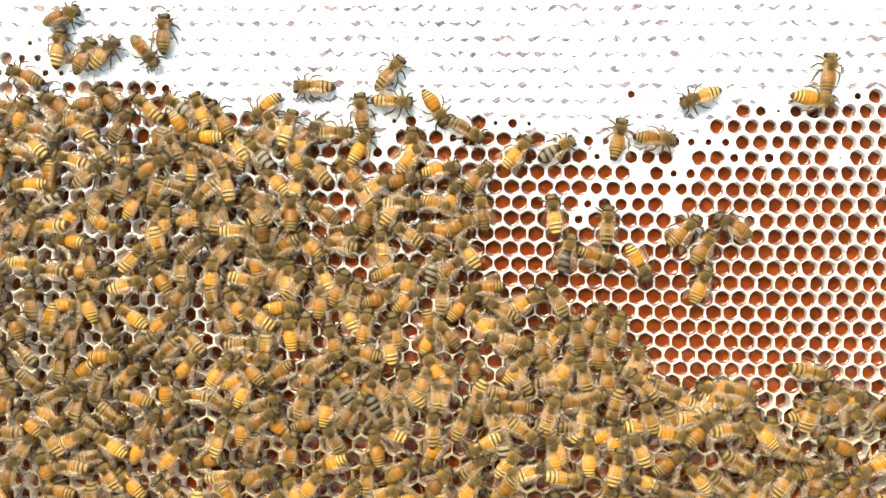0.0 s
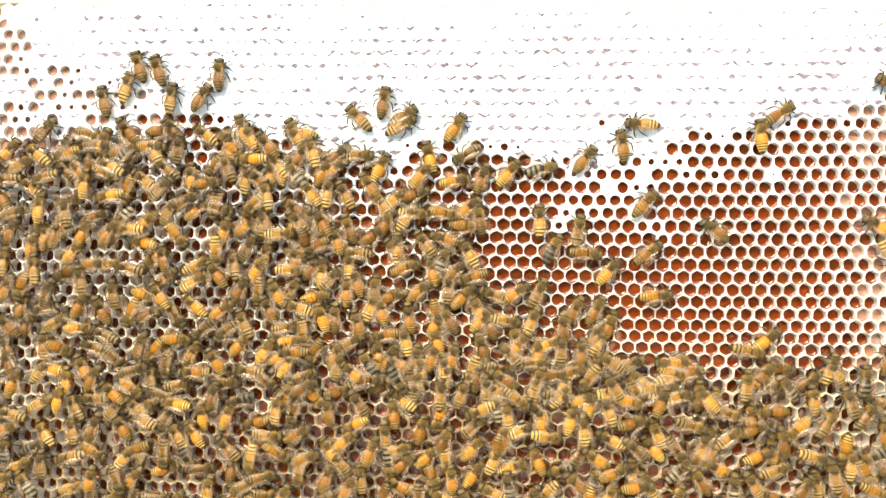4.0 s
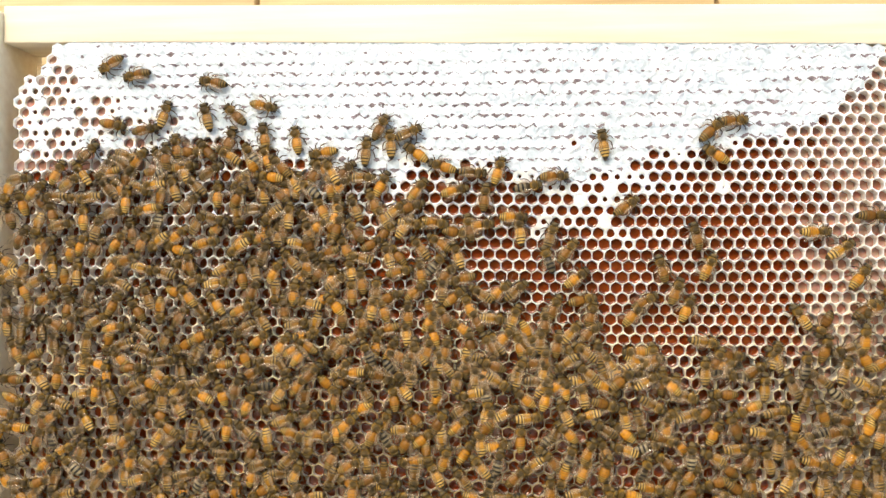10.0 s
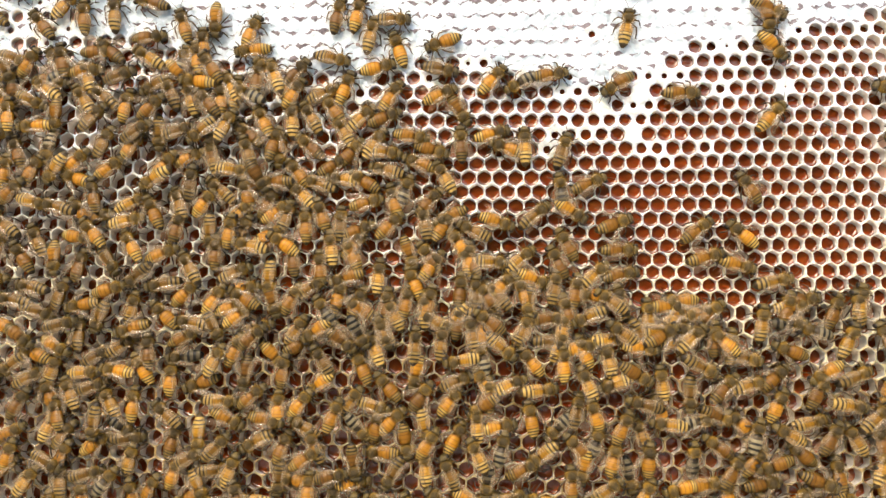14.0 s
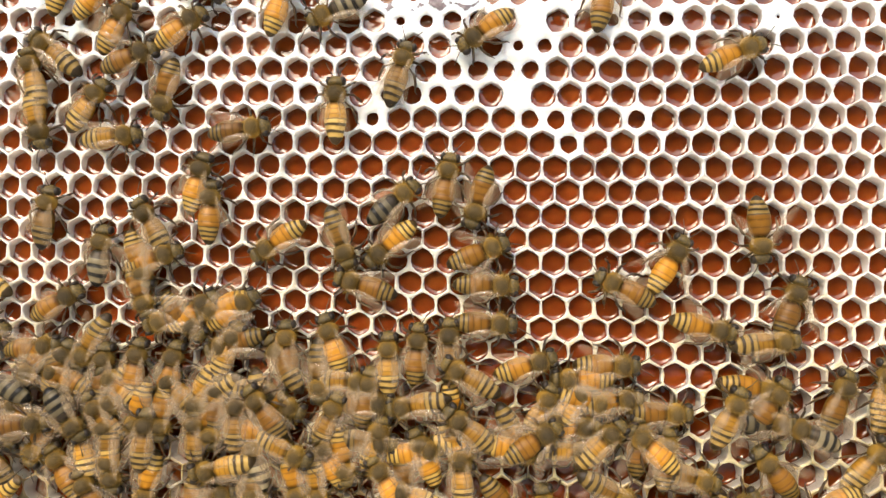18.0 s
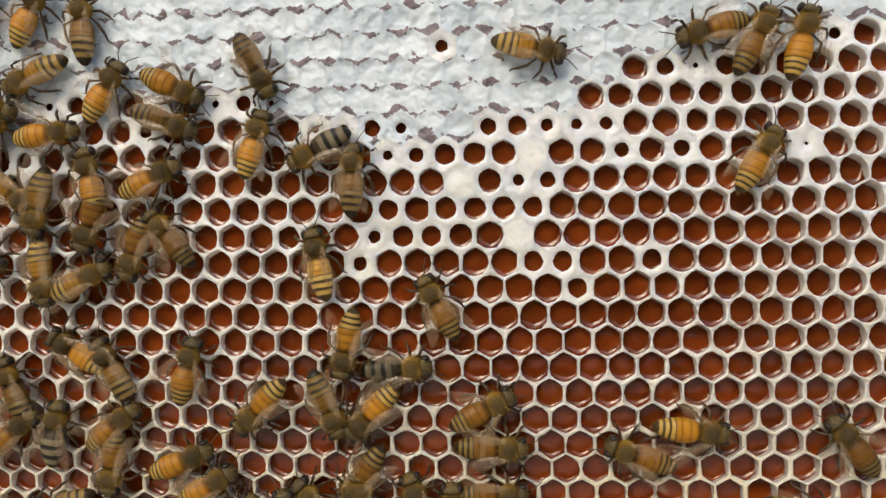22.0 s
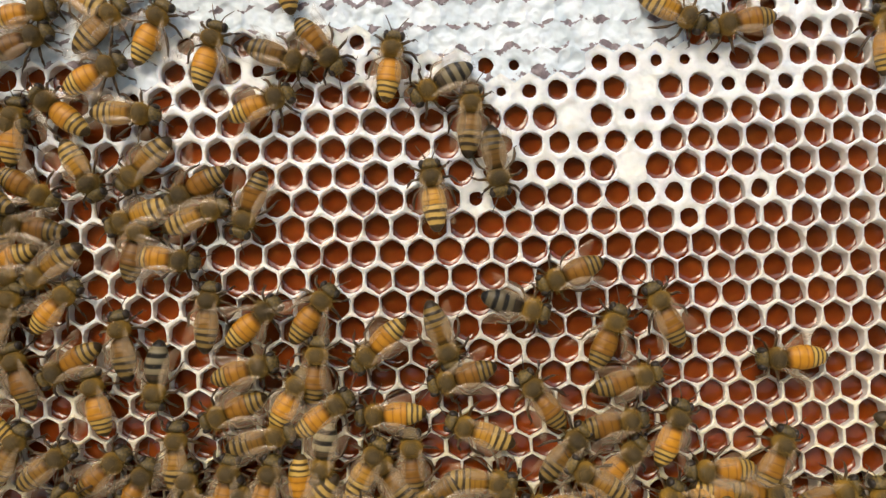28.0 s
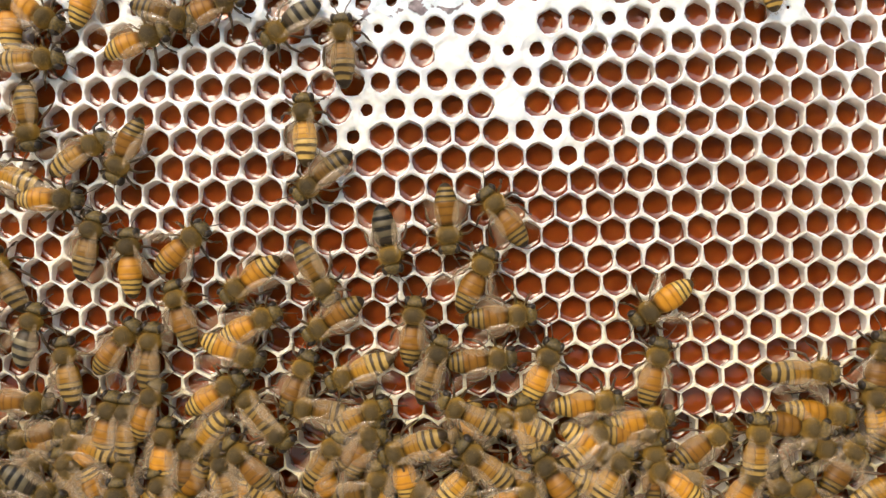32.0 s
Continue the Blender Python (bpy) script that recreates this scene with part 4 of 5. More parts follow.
    trail("amber", (0, 17.9, -16.7, 150), (11, 38.6, -16.7, 90), (12, 35.3, -24.7, 75), (13, 36.1, -19.6, 95), (14.97, 37.1, -47.2, 154), (16.93, 38.2, -74.8, 213), (18.9, 39.2, -102.4, 272), (32, 40.1, -101.9, 283))
    trail("amber", (0, 8, -35.2, 70), (3, 7.4, -39.8, 25), (6, 6.9, -44.5, -20), (7.5, 7.4, -45.3, 40), (9, 7.9, -46.1, 100), (10, 11.8, -50.6, 50), (11, 15.7, -55.1, 0), (13, 11.1, -67.4, 0), (16, 6.8, -68.9, 10), (19, 0, -62.7, 25), (28, -5.1, -64.7, 45), (30, -17.4, -72.9, 28), (32, -14.3, -72, 20))
    trail("amber", (0, -24.7, -47.2, 60), (11, -22.3, -48.1, 70), (13.5, -23.3, -47.9, 110), (16, -24.3, -47.7, 150), (19, -31.7, -50.4, 175), (22, -29.2, -53.8, 235), (28, -33.2, -48, 195), (30, -34.2, -47.8, 203), (32, -33.9, -48.8, 212))
    trail("amber", (0, -17.7, -49.7, 75), (6, -11.6, -47.2, 60), (9, -5.2, -51.1, 80), (11, -7.5, -50.4, 60), (13, -6.5, -50.3, 0), (16, -6.1, -48.6, 0), (19, -5.7, -48.5, 0), (23, -5.7, -48.7, 0), (28, -3, -49.6, 15), (30, -2.6, -48.9, 5), (32, -3.1, -49.3, 3))
    trail("amber", (0, -45.8, -41.4, 30), (13, -45.9, -40.5, 40), (14, -46.6, -39.9, -20), (15, -47.2, -39.4, -80), (16, -47.9, -38.9, -140), (19, -47.7, -40.9, -145), (23, -47.9, -41, -132), (25, -45, -38.9, -135), (28, -48.2, -41.7, -138), (30, -47.9, -40.3, -148), (32, -48.9, -41, -145))
    trail("tawny", (0, -36.1, -40.3, 120), (3, -36.8, -41.1, 80), (6, -37.5, -41.8, 40), (9, -37.9, -40.8, 30), (11, -39.7, -40.7, 60), (13, -33, -37.3, 80), (14.5, -34.7, -38.5, 5), (16, -36.4, -39.7, -70), (19, -34.8, -39.7, -70), (23, -35.9, -41.1, -65), (25, -36.7, -40, -75), (28, -36.6, -40.6, -72), (30, -37.1, -39.6, -65), (32, -36.7, -40.4, -62))
    trail("spread", (0, 51, -68.1, 145), (3, 48.4, -60, 72), (6, 45.9, -51.9, 0), (9, 32.8, -44.4, 40), (11, 36.2, -51.2, 90), (13, 36.2, -45.2, 115), (16, 28.7, -44.7, 180), (17, 29.1, -44.3, 120), (18, 29.6, -43.9, 60), (19, 30, -43.5, 0), (22, 29.6, -45.5, -5), (23, 30.3, -44.5, 38), (25, 30.9, -40.8, 95), (26.5, 28.9, -43.7, 138), (28, 26.9, -46.5, 180), (30, 26.7, -46.7, 197), (31, 25.4, -47.5, 225), (32, 25.7, -47.7, 212))
    trail("tawny", (0, -107, 11.1, 0), (13, -107, 6.1, 0), (15, -102.3, 3, 57), (17, -97.5, -0.2, 113), (19, -92.8, -3.3, 170), (21, -90.6, -3.2, 224), (23, -88.5, -3, 278), (25, -88.8, -6.7, 238), (28, -90.5, -7.1, 225), (30, -89.4, -6.6, 243), (32, -89.6, -9.5, 275))
    trail("tawny", (0, -65.1, 12.3, -30), (2, -64.8, 11.9, -90), (4, -64.5, 11.6, -150), (6, -64.3, 11.3, -210), (7.5, -60, 10.9, -285), (9, -55.6, 10.5, -360), (12, -65.3, 12.4, -368), (19, -64.6, 11.4, -387), (20, -64.1, 11.5, -385), (23, -64.8, 11.4, -380), (24, -64.4, 11.3, -380), (25, -63.6, 10.8, -382), (28, -64.6, 11.9, -382), (32, -62.7, 8.1, -380))
    trail("spread", (0, -81.9, 6.8, 90), (6, -78.7, 13.6, 120), (9, -82.9, 18.9, 145), (11, -82.8, 20.1, 140), (12, -79.5, 17.3, 130), (13, -80, 19, 120), (16, -76.7, 19.8, 78), (19, -73.3, 20.5, 35), (22, -76, 17.2, 55), (23, -74.1, 19, 65), (24, -75.4, 20.5, 74), (25, -74, 20.5, 55), (28, -77.7, 12.9, 70), (32, -77.1, 12.5, 63))
    trail("amber", (0, -72.9, -0.2, 10), (13, -65.2, 3.3, 20), (19, -68.5, 1.8, 35), (20, -66.3, 0.8, 15), (22, -67.6, 0.8, 25), (23, -68.3, 1.6, 27), (25, -67.4, 2.4, 0), (28, -68.1, 3.1, 20), (30, -68.2, 2.8, 25), (32, -68.2, 3.2, 18))
    trail("amber", (0, -69.2, -9, 70), (11, -52.3, -13.3, 10), (12, -50.1, -14.9, 70), (13, -47.9, -16.6, 130), (16, -25.5, -6.6, 182.5), (19, -3.1, 3.4, 235), (20, -14.6, -9.8, 248), (21, -21.8, -12.7, 215), (22, -31.6, -29.9, 258), (23, -33, -31.9, 215), (24, -45.1, -28.9, 165), (25, -56.7, -24.9, 175), (26.05, -47.8, -57.2, 219.5), (27.1, -38.8, -89.5, 264), (32, -37.9, -89.9, 252))
    trail("spread", (0, -10.6, -59.2, 100), (5.5, -10.3, -51.1, 55), (11, -10, -43, 10), (13, -7.5, -40.7, 20), (16, -7.5, -42.2, 20), (19, -7.3, -42.2, 25), (23, -7.1, -41.5, 35), (24, -5.9, -40.5, 42), (25, -6, -40.9, 35), (28, -6.3, -41.6, 65), (30, -6, -41.3, 63), (32, -7.5, -42.4, 62))
    trail("amber", (0, -22.8, -55.9, 90), (13, -5.6, -58.8, 20), (16, -6.8, -55.6, 0), (19, -5.7, -56.4, 0), (28, -5.9, -57.3, 10), (30, -6.6, -57.3, 0), (32, -7, -57, 5))
    trail("amber", (0, -40.3, -54.5, 90), (13, -50.4, -65.2, 130), (19, -44.6, -62.3, 90), (28, -42.7, -63.3, 92), (30, -41.1, -61.5, 72), (32, -40.7, -60.2, 65))
    trail("amber", (0, -56.2, -48.7, 0), (5.5, -59.8, -53, 75), (11, -63.3, -57.2, 150), (13, -56.8, -54.4, 110), (16, -55.7, -50.3, 60), (19, -57.6, -56, 30), (28, -58.5, -53.9, 35), (30, -58, -50.1, 30), (32, -56.1, -61.9, 30))
    trail("amber", (0, -33.2, -61.4, 60), (6.5, -33.2, -60.1, -10), (13, -33.2, -58.8, -80), (14, -34.5, -59.1, -23), (15, -35.7, -59.4, 33), (16, -37, -59.7, 90), (19, -36, -61.1, 110), (28, -46.5, -54.3, 180), (30, -50.7, -56.9, 195), (31, -51.6, -55.5, 266), (32, -52.6, -54, 338))
    trail("tawny", (0, -1.8, -67.7, -20), (6.5, -2.7, -67.5, 50), (13, -3.6, -67.3, 120), (16, -12.4, -64.7, 60), (19, -13.1, -60.8, 100), (28, -14.9, -62.2, 50), (30, -15.8, -58.6, 72), (32, -15.9, -58.3, 70))
    trail("amber", (0, 18.8, -67.2, 170), (6.5, 20.1, -68.3, 115), (13, 21.5, -69.5, 60), (16, 25.7, -73, 0), (28, 32.1, -71.7, 20), (30, 32.4, -74, 12), (32, 32.1, -73.2, 35))
    trail("spread", (0, 41, -73.6, 20), (13, 50.5, -69.5, 15), (16, 45.7, -67.5, -5), (30, 51, -68.2, -10), (32, 52.6, -68.1, -5))
    trail("amber", (0, -163.7, -19.4, 65), (0.6, -163.2, -18.5, 76), (6, -148.4, 38.6, 110), (7.67, -149.8, 39.7, 55), (9.33, -151.2, 40.7, 0), (11, -152.6, 41.8, -55), (11.33, -150.2, 39.1, -114), (11.67, -147.9, 36.3, -173), (12, -145.5, 33.6, -232), (12.5, -144.2, 32.4, -161), (13, -143, 31.3, -90), (32, -143.7, 31.7, -98))
    trail("amber", (0, -163.1, -22.6, 89), (0.6, -162.8, -21.7, 81), (6, -154.6, 27.7, 100), (9, -153.4, 27.4, 100), (11, -149.9, 27.6, 90), (12, -152.5, 27.7, 80), (13, -154.3, 29.3, 105), (32, -154.7, 30.3, 109))
    trail("spread", (0, 91.5, 37.4, 158), (6, 91.7, 38.3, 160), (9, 91.5, -23.9, 215), (12, 91.4, -86, 270), (32, 90.9, -85.3, 278))
    trail("amber", (0, 86.8, -15.1, 144), (6, 87.5, -14.2, 150), (7.5, 87.3, -14.5, 75), (9, 87.1, -14.9, 0), (11, 88.7, -14.2, 0), (11.67, 88.1, -14, 58), (12.33, 87.6, -13.9, 117), (13, 87, -13.8, 175), (32, 87, -13.2, 173))
    trail("tawny", (0, 91.4, -25.3, -50), (6, 92.1, -24.4, -60), (9, 97.5, -23.1, 10), (11, 98.1, -21.4, 45), (13, 95, -21.3, 0), (32, 95.1, -20.3, -2))
    trail("tawny", (0, -91.1, -24.3, 96), (6, -91.5, -24.8, 90), (13, -98.1, -25.9, 150), (16, -98.6, -20, 225), (19, -99.1, -14.1, 300), (25, -102.8, -9.1, 318), (28, -102.1, -7.7, 302), (30, -102.7, -7.2, 312), (32, -102.7, -8, 305))
    trail("spread", (0, 105.2, -33.7, 86), (6, 104.4, -34.5, 90), (9, 107.9, -34.8, 90), (11, 103.9, -32.3, 20), (32, 104.2, -31.7, 23))
    trail("amber", (0, -225.7, -22.2, 75), (3, -226.5, -23.1, 85), (9, -218.6, 65.4, 160), (10, -223, 61.1, 215), (11, -227.4, 56.9, 270), (11.5, -221.2, 43.8, 199), (12, -215, 30.6, 128), (14.1, -226.4, 7.6, 195), (16.2, -237.7, -15.4, 262), (32, -236.7, -14.4, 266))
    trail("spread", (0, 43.7, -94.7, 94), (3, 43, -95.5, 89), (9, 44.7, 27.8, 80), (10.33, 44.5, 29.2, 25), (11.67, 44.3, 30.6, -30), (11.78, 44.7, 26.3, 30), (11.89, 45, 22, 90), (12, 45.4, 17.7, 150), (12.5, 44.8, 24.8, 212.5), (13, 44.1, 32, 275), (22, 48.4, -86.7, 272), (32, 48.3, -86.8, 270))
    trail("grey", (0, -74.2, -30, 70), (9, -73.6, -29, 60), (11, -74.8, -29.7, 40), (13, -76.2, -28.3, 60), (19, -86.1, -45.5, 80), (23, -87.3, -46.3, 80), (24.67, -87.9, -46.2, 22), (26.33, -88.6, -46.1, -37), (28, -89.2, -46, -95), (30, -91.8, -49, -90), (30.67, -91.6, -49.4, -37), (31.33, -91.3, -49.8, 17), (32, -91.1, -50.2, 70))
    trail("spread", (0, 106, -45.9, 11), (9, 107, -46.6, 20), (11, 109.7, -48, 60), (32, 56.4, -77.5, 60))
    trail("spread", (0, -232.8, -21.6, 82), (6.5, -233.6, -21, 78), (8.75, -227, 10.1, 27), (11, -220.4, 41.1, -25), (12, -235.1, 20.6, 35), (13, -215.5, 43.7, -15), (32, -215.8, 44.5, -8))
    trail("amber", (0, -204.1, -18.4, 66), (7.3, -203.2, -18.8, 75), (11, -189.5, 31.8, 100), (12, -189.5, 30.4, 105), (13, -189.8, 33.4, 90), (32, -189.7, 32.9, 97))
    trail("amber", (0, 28, -100.2, 96), (6.3, 28, -99.2, 88), (11, 30.2, -32.8, 60), (16, 17.7, -63.3, 0), (28, 23, -64.6, 65), (30, 23.3, -63.6, 90), (32, 23.8, -60, 75))
    trail("spread", (0, 110.1, -7.5, -3), (11, 111, -7.6, 0), (32, 111.5, -7.9, -6))
    trail("amber", (0, -36.2, -89.2, 101), (5, -35.4, -90, 94), (8, -38.2, -46, 42), (11, -41.1, -2, -10), (13, -44.6, -6.8, 0), (16, -56.5, -18.8, 45), (19, -68.3, -30.8, 90), (23, -88.4, -30.9, 153), (25, -98.2, -22.4, 115), (26.5, -92.5, -23.5, 54), (28, -86.9, -24.6, -8), (30, -87.2, -24.2, -6), (32, -86.1, -24.9, -3))
    trail("spread", (0, -75.9, -53.7, 69), (11, -76, -53.6, 60), (13, -71.9, -54.4, 60), (16, -64.4, -54.6, 30), (19, -65.3, -55, 40), (23, -62.5, -48.1, 20), (25, -67.7, -40.7, 20), (28, -71, -36.7, 40), (30, -70.7, -38.9, 90), (32, -71.1, -37.1, 90))
    trail("amber", (0, -86.7, -51.6, 98), (11, -86.1, -51.2, 90), (13, -94.8, -46.7, 60), (19, -94.1, -54.3, 30), (25, -100.6, -38.2, 80), (26.5, -103, -40.7, 145), (28, -105.4, -43.3, 210), (30.5, -126, -70.9, 233), (32, -126.2, -70.3, 225))
    trail("amber", (0, -150.1, -13.3, 87), (10.5, -150.1, -13, 86), (13, -147.5, 22.4, 90), (32, -146.7, 22.8, 78))
    trail("spread", (0, -185.8, 20, 7), (13, -185, 20.8, 0), (32, -184.8, 20.9, 0))
    trail("tawny", (0, -214.3, 18.8, -14), (13, -215, 19.1, -20), (32, -214, 19.3, -16))
    trail("tawny", (0, -232.8, 20.6, 50), (13, -233.6, 20.5, 40), (32, -233.1, 20.7, 50))
    trail("tawny", (0, -198.2, 17.9, 129), (13, -198.8, 17.7, 130), (32, -199.5, 18.2, 127))
    trail("amber", (0, -224.4, 11.1, 203), (13, -224.1, 11.3, 200), (32, -223.7, 11.5, 195))
    trail("amber", (0, -218.8, 5, 129), (13, -218.2, 4.4, 125), (32, -217.4, 3.5, 128))
    trail("amber", (0, -201.3, 10.6, -18), (13, -201, 10.9, -10), (32, -200.2, 11.1, -9))
    trail("tawny", (0, -187.7, 12.5, 121), (13, -188.3, 11.8, 110), (32, -189, 12, 110))
    trail("tawny", (0, -207.9, 3.4, -15), (13, -208.9, 4.2, -25), (32, -207.9, 3.6, -26))
    trail("amber", (0, -128, -25, 64), (8.2, -128.3, -25.7, 60), (13, -94.9, 31.9, 75), (23, -89.9, 31.7, 60), (24, -92.8, 30.3, 80), (25, -90.4, 29.4, 50), (32, -89.6, 28.8, 50))
    trail("spread", (0, -130, -14.4, 45), (9.4, -129.6, -14.6, 34), (13, -87.1, 13.6, 10), (19, -86, 9, 45), (23, -89.1, 9.7, -2), (24, -90.7, 9.3, 8), (25, -86.9, 12.9, 25), (28, -88.1, 17.5, 60), (30, -87.9, 13.7, 15), (32, -87.6, 9.8, -30))
    trail("spread", (0, -98.2, 6.9, 61), (13, -98.2, 6, 65), (19, -93.1, 12.2, 70), (25, -103.1, 6.8, 38), (28, -98.9, 10, 25), (30, -96.6, 9.6, 5), (31, -94.3, 9.2, 48), (32, -92, 8.9, 90))
    trail("amber", (0, -115, 10.8, 37), (13, -114.8, 11.8, 45), (25, -114.8, 15.1, 45), (28, -112.4, 16.3, 20), (32, -112.3, 16.7, 23))
    trail("amber", (0, -59.7, -13.2, 99), (13, -58.7, -13.2, 100), (16, -57.2, -15.8, 50), (19, -55.7, -18.5, 0), (19.5, -58.2, -17.7, 77.5), (20, -60.7, -16.9, 155), (20.16, -60, -15.8, 105), (20.33, -59.3, -14.6, 55), (21.67, -62.9, -10.7, 110), (23, -66.4, -6.8, 165), (24, -69.5, -5, 170), (27.8, -131.1, -24.5, 195), (32, -130.1, -24.3, 192))
    trail("amber", (0, 51.3, -98.6, 93), (7, 51.3, -98.9, 94), (12, 39, 7.6, 50), (13, 44.7, -5.8, 50), (19, 40.9, -2.1, 20), (22, 41.3, 2, 60), (23, 41.8, 4.6, 60), (24, 45.4, 10.1, 48), (28, 45.9, 10.8, 90), (32, 46.1, 10, 100))
    trail("tawny", (0, 79.5, -103.1, 93), (7, 80.1, -103.7, 88), (13, 83.4, 2.2, 165), (32, 83.4, 3.2, 159))
    trail("amber", (0, 25.4, -97.9, 75), (9.9, 26, -98.8, 85), (11.45, 28.1, -77.3, 38), (13, 30.1, -55.8, -8), (16, 36, -54.5, -20), (23, 36.9, -67.2, 40), (30, 37.9, -80, 100), (32, 39.1, -81.2, 60))
    trail("tawny", (0, 41.6, -61.1, -10), (13, 42.4, -62.1, -5), (16, 48.5, -55.9, 60), (19, 48.4, -59.9, -12), (30, 48.2, -60.2, -20), (32, 50.2, -60.8, 0))
    trail("tawny", (0, -158.2, 6.2, 114), (13, -158.6, 5.8, 110), (32, -157.7, 6.5, 115))
    trail("amber", (0, -149.9, 5, 93), (13, -150.7, 5.7, 95), (19, -124.3, 1.7, 48), (25, -97.9, -2.3, 0), (27.5, -93.5, -18.6, 61), (30, -89.2, -35, 122), (32, -130.5, -45, 194))
    trail("spread", (0, -141, 3.3, 80), (13, -141.7, 3.3, 90), (19, -124.2, 6.7, 45), (25, -106.8, 10.1, 0), (26.5, -106.4, 6.8, 70), (28, -105.9, 3.5, 140), (29, -104.7, 3.4, 70), (30, -103.4, 3.3, 0), (32, -104.1, 4, -6))
    trail("amber", (0, -136, 5, 78), (13, -136.1, 5.4, 80), (25, -112.9, -4.1, 60), (28, -114.5, 0.1, 80), (32, -115.1, -0.8, 92))
    trail("amber", (0, -124.1, 12.1, 151), (13, -124.9, 13.1, 140), (19, -121.3, 7.5, 70), (25, -117.7, 1.8, 0), (32, -118.4, 1.1, 8))
    trail("spread", (0, -85, -3.7, 12), (13, -84.9, -4.1, 20), (19, -78.5, -3.4, 20), (21, -78.9, -5.4, -58), (23, -79.4, -7.4, -137), (25, -82, -10, -145), (30, -80.3, -15.7, -155), (32, -128.5, -36.8, -156))
    trail("tawny", (0, -97.2, -8, 130), (13, -98.2, -8.4, 120), (19, -99.5, -6.5, 90), (21, -96.7, -2.8, 15), (23, -93.8, 0.9, -60), (24, -95.5, 1.9, -20), (25, -97.2, 3, 20), (28, -93.3, 2.5, -5), (30, -90.8, 2.2, 10), (32, -88.6, 0.9, 0))
    trail("tawny", (0, -85.2, -11.1, -2), (13, -84.9, -11.8, -10), (16, -83.3, -27.4, 0), (19, -82.5, -16.8, 10), (23, -81.4, -17.9, 27), (25, -82.1, -17.9, 20), (28, -80.8, -16.9, 20), (32, -79.8, -16.8, 30))
    trail("spread", (0, -120.9, -14.8, -80), (13, -120.3, -14.7, -90), (19, -119.7, -14.7, -165), (25, -119, -14.6, -240), (26.5, -115.6, -12.6, -315), (28, -112.2, -10.5, -390), (32, -112.5, -9.6, -382))
    trail("amber", (0, -131.3, -10, 143), (13, -131.5, -9.1, 140), (25, -121.1, -8.2, 200), (26.5, -119, -16.1, 240), (28, -116.9, -24, 280), (32, -117.3, -23.3, 284))
    trail("tawny", (0, -144.2, -16.1, 85), (13, -144.9, -16.7, 95), (17, -131.6, -17.5, 152), (21, -118.4, -18.3, 208), (25, -105.1, -19.1, 265), (28, -108.5, -25.4, 215), (30.5, -136.8, -44.9, 215), (32, -137.3, -45.3, 205))
    trail("amber", (0, -130.1, -28.2, -21), (13, -129.1, -27.9, -20), (19, -120.9, -24, 25), (25, -112.7, -20, 70), (26.5, -112.3, -18.9, 120), (28, -111.9, -17.9, 170), (30, -105.1, -14.2, 170), (32, -104.2, -13.3, 162))
    trail("amber", (0, -82.8, -41.2, 42), (13, -82.8, -41.3, 40), (16, -81.6, -39.9, 50), (19, -71.2, -45.9, 10), (23, -76.9, -44.8, 45), (28, -72.9, -45.5, 15), (32, -74, -78.4, 85))
    trail("tawny", (0, -71.7, -40, 86), (13, -70.8, -40.3, 90), (16, -71.2, -38.6, 120), (19, -75, -36.8, 120), (23, -75.5, -33.8, 115), (24, -74.9, -34.4, 108), (25, -76.6, -35.3, 98), (28, -79.4, -35.3, 82), (30, -78.7, -32.1, 65), (32, -79, -33.6, 72))
    trail("tawny", (0, -99.5, -40.8, 79), (13, -100.3, -41.2, 88), (16, -96.6, -36.8, 80), (19, -96.6, -35.8, 78), (23, -94.1, -38.3, 115), (25, -93.1, -37.2, 90), (28, -95.3, -40, 95), (30, -97, -38.5, 90), (32, -94.9, -39.4, 115))
    trail("amber", (0, -110.7, -42, 85), (13, -111.3, -41.2, 92), (16, -111.7, -38.1, 88), (25, -117.2, -35.9, 95), (28, -117.2, -33.4, 60), (32, -117.6, -32.5, 69))
    trail("amber", (0, -121.2, -35.2, 81), (13, -120.2, -35.6, 88), (14, -121.5, -35.9, 32), (15, -122.7, -36.2, -24), (16, -124, -36.4, -80), (20.5, -115.2, -34.1, -18), (25, -106.4, -31.8, 45), (28, -107.7, -32.7, 45), (30, -105.1, -33.3, 45), (32, -105.6, -32.8, 41))
    trail("tawny", (0, -132.8, -41.9, 58), (13, -133.5, -42.1, 60), (28, -117, -59.6, 60), (32, -117.6, -59.7, 50))
    trail("amber", (0, -106.2, -54.7, 105), (13, -106.9, -54.3, 100), (16, -102.8, -59, 50), (19, -98.7, -63.7, 0), (28, -99.8, -63.4, 40), (30, -94.3, -59.2, 5), (32, -93.3, -62.4, -5))
    trail("amber", (0, -115.3, -52.2, 87), (13, -115.7, -52.1, 95), (28, -114.4, -45.1, 105), (32, -115.4, -44.3, 115))
    trail("spread", (0, -65.7, -42.8, 51), (13, -65.4, -43.6, 40), (16, -61.8, -34.4, 95), (19, -61.8, -34.5, 80), (23, -61, -34.5, 68), (24, -58.3, -34.4, 42), (25, -59.1, -35, 40), (28, -60, -35.5, 52), (30, -60.8, -34.4, 42), (32, -61.4, -34.8, 40))
    trail("tawny", (0, -38, -77.7, 74), (13, -37.7, -78, 80), (14.5, -36.6, -73.4, 40), (16, -35.5, -68.9, 0), (28, -30.2, -66.9, -5), (30, -31.6, -66.1, 15), (32, -29.8, -66.8, 25))
